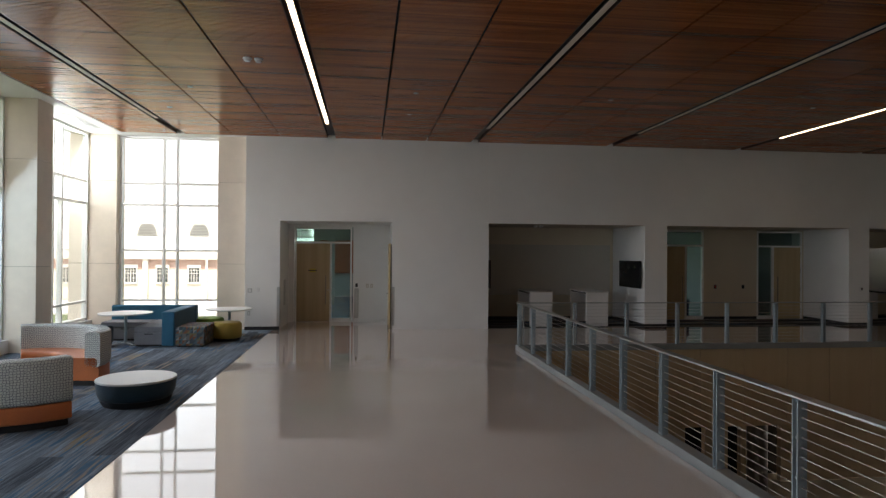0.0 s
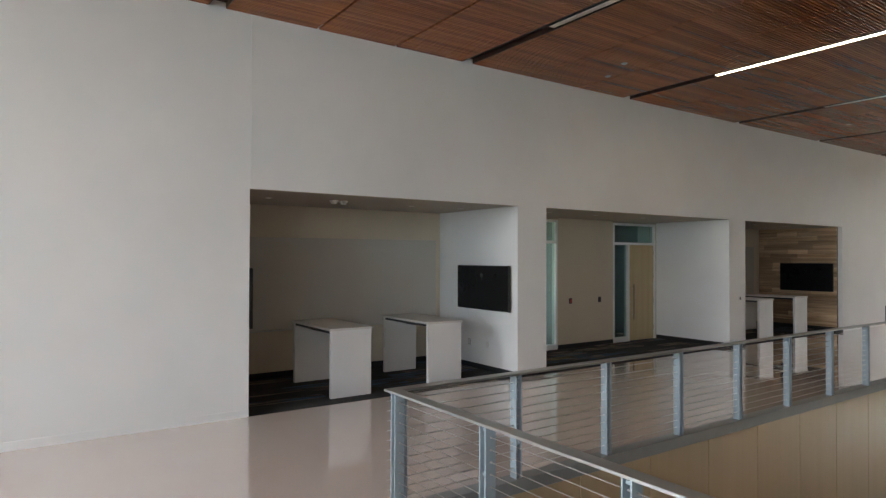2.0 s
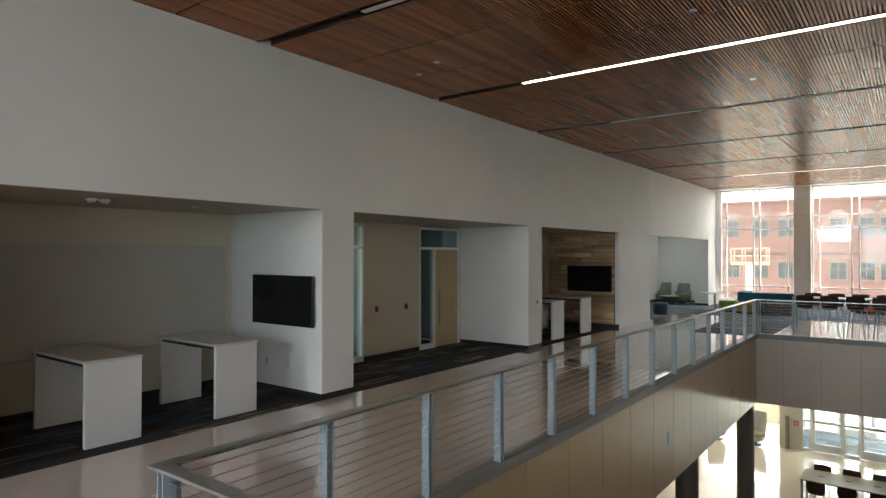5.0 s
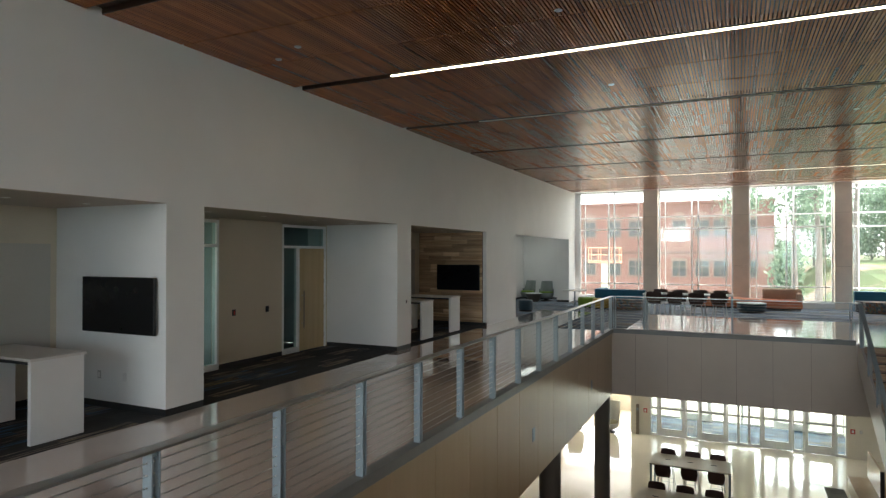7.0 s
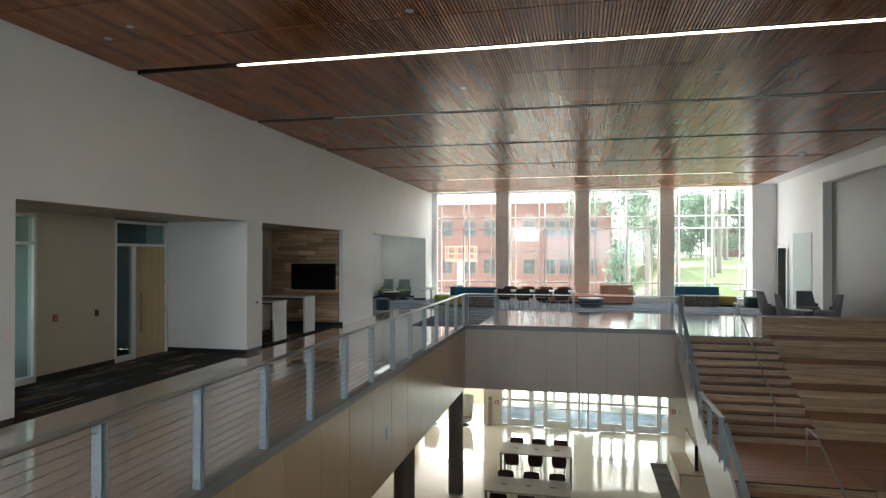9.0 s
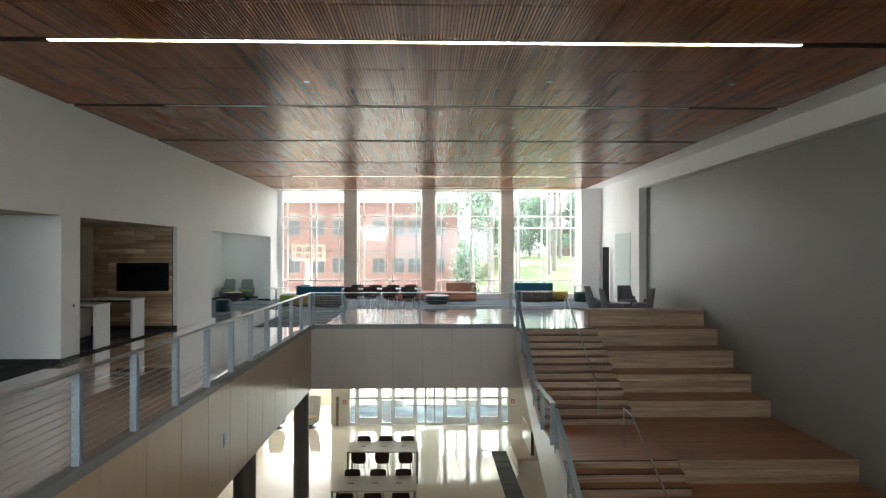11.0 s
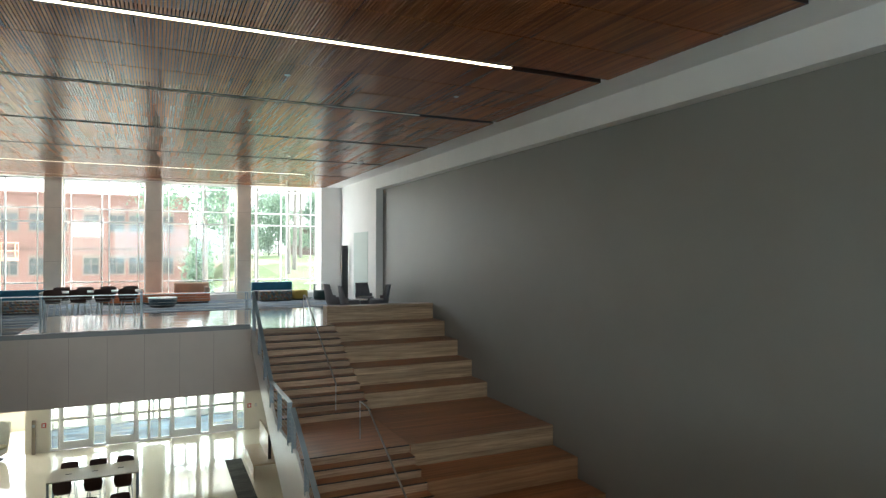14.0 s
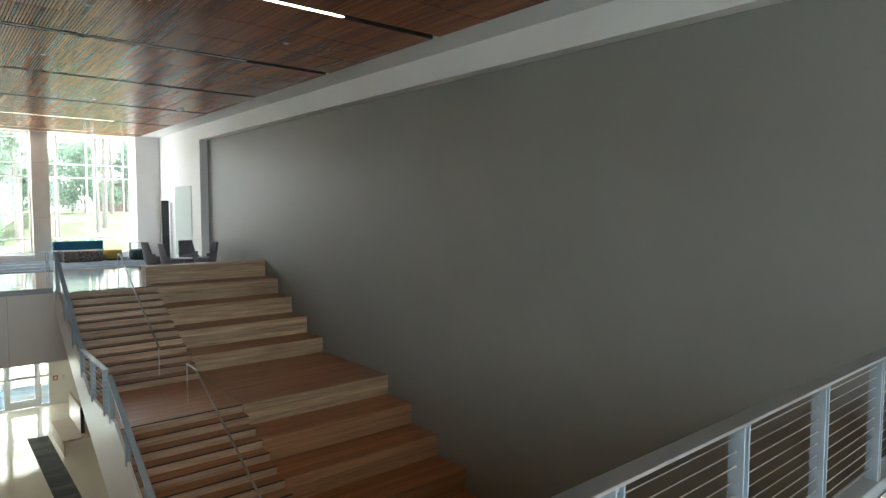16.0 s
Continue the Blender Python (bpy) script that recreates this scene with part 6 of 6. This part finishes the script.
long_table("white high table with grey legs beside the guard rail", pose(22.35, 11.8, 0), 2.65, 0.8, 1.07, M_TOPWHITE, M_STEEL)
for k in range(4):
    stool(pose(21.85, 12.75 - 0.62 * k, 0, 0, 0, -90 + 180), "stools at the upper high table")
    stool(pose(22.9, 12.7 - 0.62 * k, 0, 0, 0, 90 + 180), "stools at the upper high table")
for tx in (21.87, 18.57, 15.27):
    long_table("beige high table with dark legs on the lower floor", pose(tx, 11.70, LOW), 2.30, 1.14, 1.05, M_TABLEBEIGE, M_STEEL)
    for k in range(3):
        stool(pose(tx - 0.74, 12.42 - 0.74 * k, LOW, 0, 0, 90), "stools at the lower high tables")
        stool(pose(tx + 0.58, 12.42 - 0.74 * k, LOW, 0, 0, -90), "stools at the lower high tables")

# ---- lower floor ----
for cx, cy in ((14.45, 14.1), (20.3, 14.1), (8.6, 14.1)):
    col = thing("round_column", "dark round metal-clad column under the gallery", "column", pose(cx, cy, LOW))
    part("shaft", rod(bmesh.new(), (0, 0, 0), (0, 0, -1.865 - LOW), 0.235, 32), M_COLUMN, col, "", True)
    part("collar", rod(bmesh.new(), (0, 0, 0), (0, 0, 0.05), 0.245, 32), M_STAINLESS, col, "", True)

M_SHELLGREY = fabric("pale_grey_shell_cloth", (0.50, 0.51, 0.46))
M_CREAMWALL = paint("cream_wall_paint", (0.76, 0.71, 0.60), 0.5, var=0.03)
# entrance wall: doors and sidelights in a white frame
DX, VX, HEAD = 28.26, 31.45, 2.58
setting("wall_entrance", boxes((DX, DX + 0.2, 13.67, 14.44, LOW, -1.862), (DX, DX + 0.2, 1.0, 6.71, LOW, -1.862), (DX, DX + 0.2, 6.71, 13.67, LOW + HEAD, -1.862)), M_CREAMWALL)


def glass_door(x, y0, y1, leaf):
    """A glazed bay of the entrance: a door leaf with a push bar, or a fixed sidelight."""
    if leaf:
        d = setting("door_entrance", boxes((x + 0.03, x + 0.08, y0 + 0.01, y0 + 0.13, LOW + 0.01, LOW + HEAD - 0.02), (x + 0.03, x + 0.08, y1 - 0.13, y1 - 0.01, LOW + 0.01, LOW + HEAD - 0.02)), M_FRAME, "white framed glass entrance door")
        part("bottom_rail", boxes((x + 0.03, x + 0.08, y0 + 0.13, y1 - 0.13, LOW + 0.01, LOW + 0.31)), M_FRAME, d)
        part("top_rail", boxes((x + 0.03, x + 0.08, y0 + 0.13, y1 - 0.13, LOW + HEAD - 0.15, LOW + HEAD - 0.02)), M_FRAME, d)
        part("mid_rail", boxes((x + 0.03, x + 0.08, y0 + 0.13, y1 - 0.13, LOW + 1.10, LOW + 1.20)), M_FRAME, d)
        bar_ = part("push_bar", boxes((x - 0.05, x + 0.0, y0 + 0.07, y1 - 0.07, LOW + 1.12, LOW + 1.18), bevel=0.008), M_STAINLESS, d)
        for yy in (y0 + 0.1, y1 - 0.1):
            part("bracket", boxes((x - 0.001, x + 0.031, yy - 0.02, yy + 0.02, LOW + 1.13, LOW + 1.17)), M_STAINLESS, bar_)
        p = part("pane", boxes((x + 0.05, x + 0.058, y0 + 0.13, y1 - 0.13, LOW + 0.31, LOW + HEAD - 0.15)), M_GLASS, d)
    else:
        d = setting("window_entrance", boxes((x + 0.02, x + 0.1, y0, y0 + 0.045, LOW, LOW + HEAD), (x + 0.02, x + 0.1, y1 - 0.045, y1, LOW, LOW + HEAD), (x + 0.02, x + 0.1, y0 + 0.045, y1 - 0.045, LOW, LOW + 0.09)), M_FRAME, "white framed sidelight")
        part("mid_rail", boxes((x + 0.03, x + 0.09, y0 + 0.045, y1 - 0.045, LOW + 1.10, LOW + 1.18)), M_FRAME, d)
        p = part("pane", boxes((x + 0.05, x + 0.058, y0 + 0.045, y1 - 0.045, LOW + 0.09, LOW + HEAD)), M_GLASS, d)
    p.visible_shadow = False


# widths of the bays from north to south; 1 is a door leaf
yb = 13.67
for wide, leaf in ((0.31, 0), (1.08, 1), (0.48, 0), (1.05, 1), (0.41, 0), (0.38, 0), (0.41, 0), (1.08, 1), (0.38, 0), (1.03, 1), (0.35, 0)):
    glass_door(DX, yb - wide, yb, leaf)
    yb -= wide
# vestibule with a second row of glazing
setting("floor_vestibule", boxes((DX + 0.2, VX + 0.1, 6.38, 13.99, LOW, LOW + 0.006)), M_CARPET, "dark blue entrance mat")
setting("wall_vestibule", boxes((DX + 0.2, VX + 0.1, 6.16, 6.38, LOW, -1.862), (DX + 0.2, VX + 0.1, 13.99, 14.2, LOW, -1.862), (VX + 0.12, VX + 0.3, 9.68, 10.63, LOW + 1.12, -1.862)), M_CREAMWALL)
for k in range(6):
    glass_door(VX, 6.38 + k * 1.268, 6.38 + (k + 1) * 1.268, k in (1, 4))
# bright side hall behind the columns
setting("wall_lower_east", boxes((31.9, 32.1, 14.2, 21.0, LOW, LOW + 0.9), (31.9, 32.1, 14.2, 14.66, LOW + 0.9, -1.862), (31.9, 32.1, 18.3, 18.7, LOW + 0.9, -1.862)), M_CREAMWALL)
setting("wall_lower_north", boxes((-1.0, 9.30, 18.84, 19.04, LOW, -1.862), (9.97, 10.76, 18.84, 19.04, LOW, -1.862), (11.21, 11.94, 18.84, 19.04, LOW, -1.862), (12.61, 14.9, 18.84, 19.04, LOW, -1.862), (14.9, 24.2, 18.9, 19.1, LOW, -1.862),
        (9.30, 9.97, 18.84, 19.04, LOW + 2.47, -1.862), (10.76, 11.21, 18.84, 19.04, LOW + 2.47, -1.862), (11.94, 12.61, 18.84, 19.04, LOW + 2.47, -1.862)), M_PANEL)
# black sheet added behind the openings, standing for the dark beyond
setting("wall_lower_shade", boxes((8.5, 13.6, 19.6, 19.7, LOW, -1.862)), M_DARKBASE)
setting("wall_lower_west", boxes((-1.2, -1.0, 0.0, 21.0, LOW, -1.862)), M_PANEL)
setting("wall_lower_far", boxes((24.2, 34.0, 20.9, 21.1, LOW, -1.862)), M_CREAMWALL)
plate("fire_alarm", "small red fire alarm pull station", pose(DX, 13.85, LOW + 1.0, 0, 0, -90), 0.15, 0.17, M_RED, M_LAMINATE, 0.04)
plate("fire_alarm", "small red fire alarm pull station", pose(DX, 6.54, LOW + 1.0, 0, 0, -90), 0.15, 0.17, M_RED, M_LAMINATE, 0.04)
plate("light_switch", "small grey wall switch beside the alarm", pose(DX, 6.28, LOW + 1.0, 0, 0, -90), 0.08, 0.12, M_STAINLESS)
post = thing("door_button_post", "slim bronze post beside the entrance doors", "post", pose(DX - 0.12, 14.15, LOW))
part("shaft", boxes((-0.05, 0.05, -0.06, 0.06, 0, 1.25), bevel=0.008), M_PULL, post)
part("button", boxes((-0.056, -0.05, -0.04, 0.04, 1.0, 1.1)), M_STEEL, post)
for cx, cy, yaw in ((28.0, 15.28, -110), (27.9, 16.68, -70)):
    lounge_chair("white winged lounge chair with a cream seat", pose(cx, cy, LOW, 0, 0, yaw), M_SHELLGREY, M_CREAMCLOTH, 1.25, "white lounge chairs below")

# booth under the stairs: striped mat, bench and a wooden divider
M_STRIPE = carpet("striped_mat", "y", ((0.035, 0.038, 0.03), (0.12, 0.12, 0.095)), False)
single("floor_mat", boxes((18.9, 24.56, 7.30, 7.86, LOW, LOW + 0.012), bevel=0.004), M_STRIPE, "dark striped floor mat beside the booth", "mat")
booth = thing("booth_bench", "pale wooden booth bench with an upright divider", "bench", pose(0, 0, LOW))
part("seat", boxes((22.2, 24.5, 6.32, 7.22, 0.42, 0.48), bevel=0.004), M_PANEL, booth)
part("front", boxes((22.2, 24.5, 7.16, 7.20, 0, 0.42)), M_PANEL, booth)
part("divider", boxes((22.6, 24.67, 6.60, 6.66, 0.48, 1.29), bevel=0.004), M_PANEL, booth)
part("dark_edge", boxes((22.56, 22.6, 6.58, 6.68, 0.48, 1.29)), M_DARKBASE, booth)

# ---- south-east corner: open door, glass panel ----
jamb = thing("dark_door", "dark door leaf standing open by the wall", "door", pose(29.95, 1.75, 0))
part("leaf", boxes((-0.02, 0.03, 0.06, 0.36, 0.01, 2.55), bevel=0.002), M_BLACKPLASTIC, jamb)
part("lever_handle", rod(bmesh.new(), (-0.02, 0.34, 1.02), (-0.09, 0.34, 1.02), 0.014, 10), M_STAINLESS, jamb)
panel = thing("glass_wall_panel", "tall pale green glass panel on the wall", "wall panel", pose(28.1, 1.75, 0.25))
part("glass", boxes((-1.05, 1.05, 0.012, 0.026, 0, 2.88), bevel=0.002), paint("pale_green_glass", (0.50, 0.59, 0.56), 0.35, var=0.02, bump=0), panel)
part("mount", boxes((-0.9, 0.9, 0.0, 0.012, 0.1, 2.78)), M_ALU, panel)

# ---- ceiling fittings of the hall ----
M_PLATE = paint("dull_sprinkler_plate", (0.34, 0.30, 0.26), 0.5, var=0.05)
def sprinkler(x, y):
    s = thing("ceiling_sprinkler", "small white concealed sprinkler plate", "sprinkler", pose(x, y, CEIL), "ceiling sprinklers")
    part("plate", lathe(bmesh.new(), [(0.05, 0.0), (0.055, -0.006), (0.04, -0.016), (0.012, -0.018)], 20), M_PLATE, s, "", True)


for bx, by in ((0.1, 14.4), (0.1, 12.45), (8.45, 16.25), (8.8, 16.9), (4.16, 12.4), (-5.24, 14.47), (-4.3, 12.6), (8.73, 12.4), (12.5, 12.42), (12.4, 8.0),
               (16.75, 16.24), (16.6, 12.4), (16.6, 8.1), (22.0, 14.3), (21.9, 6.15), (12.5, 4.6), (26.0, 10.2)):
    sprinkler(bx, by)


def detector(x, y, z, label):
    s = thing("smoke_detector", label, "smoke detector", pose(x, y, z), "smoke detectors")
    for k, dx in enumerate((-0.09, 0.09)):
        part("head", lathe(bmesh.new(), [(0.07, 0.0), (0.072, -0.02), (0.05, -0.035), (0.05, -0.055), (0.03, -0.06)], 20, at=(dx, 0.03 * k, 0)), M_LAMINATE, s, "", True)


detector(-2.76, 10.6, CEIL, "white twin smoke detector heads on the slats")
detector(4.4, 18.7, SOFFIT, "white twin smoke detector heads in the alcove")
detector(22.2, 3.6, CEIL, "white twin smoke detector heads on the slats")
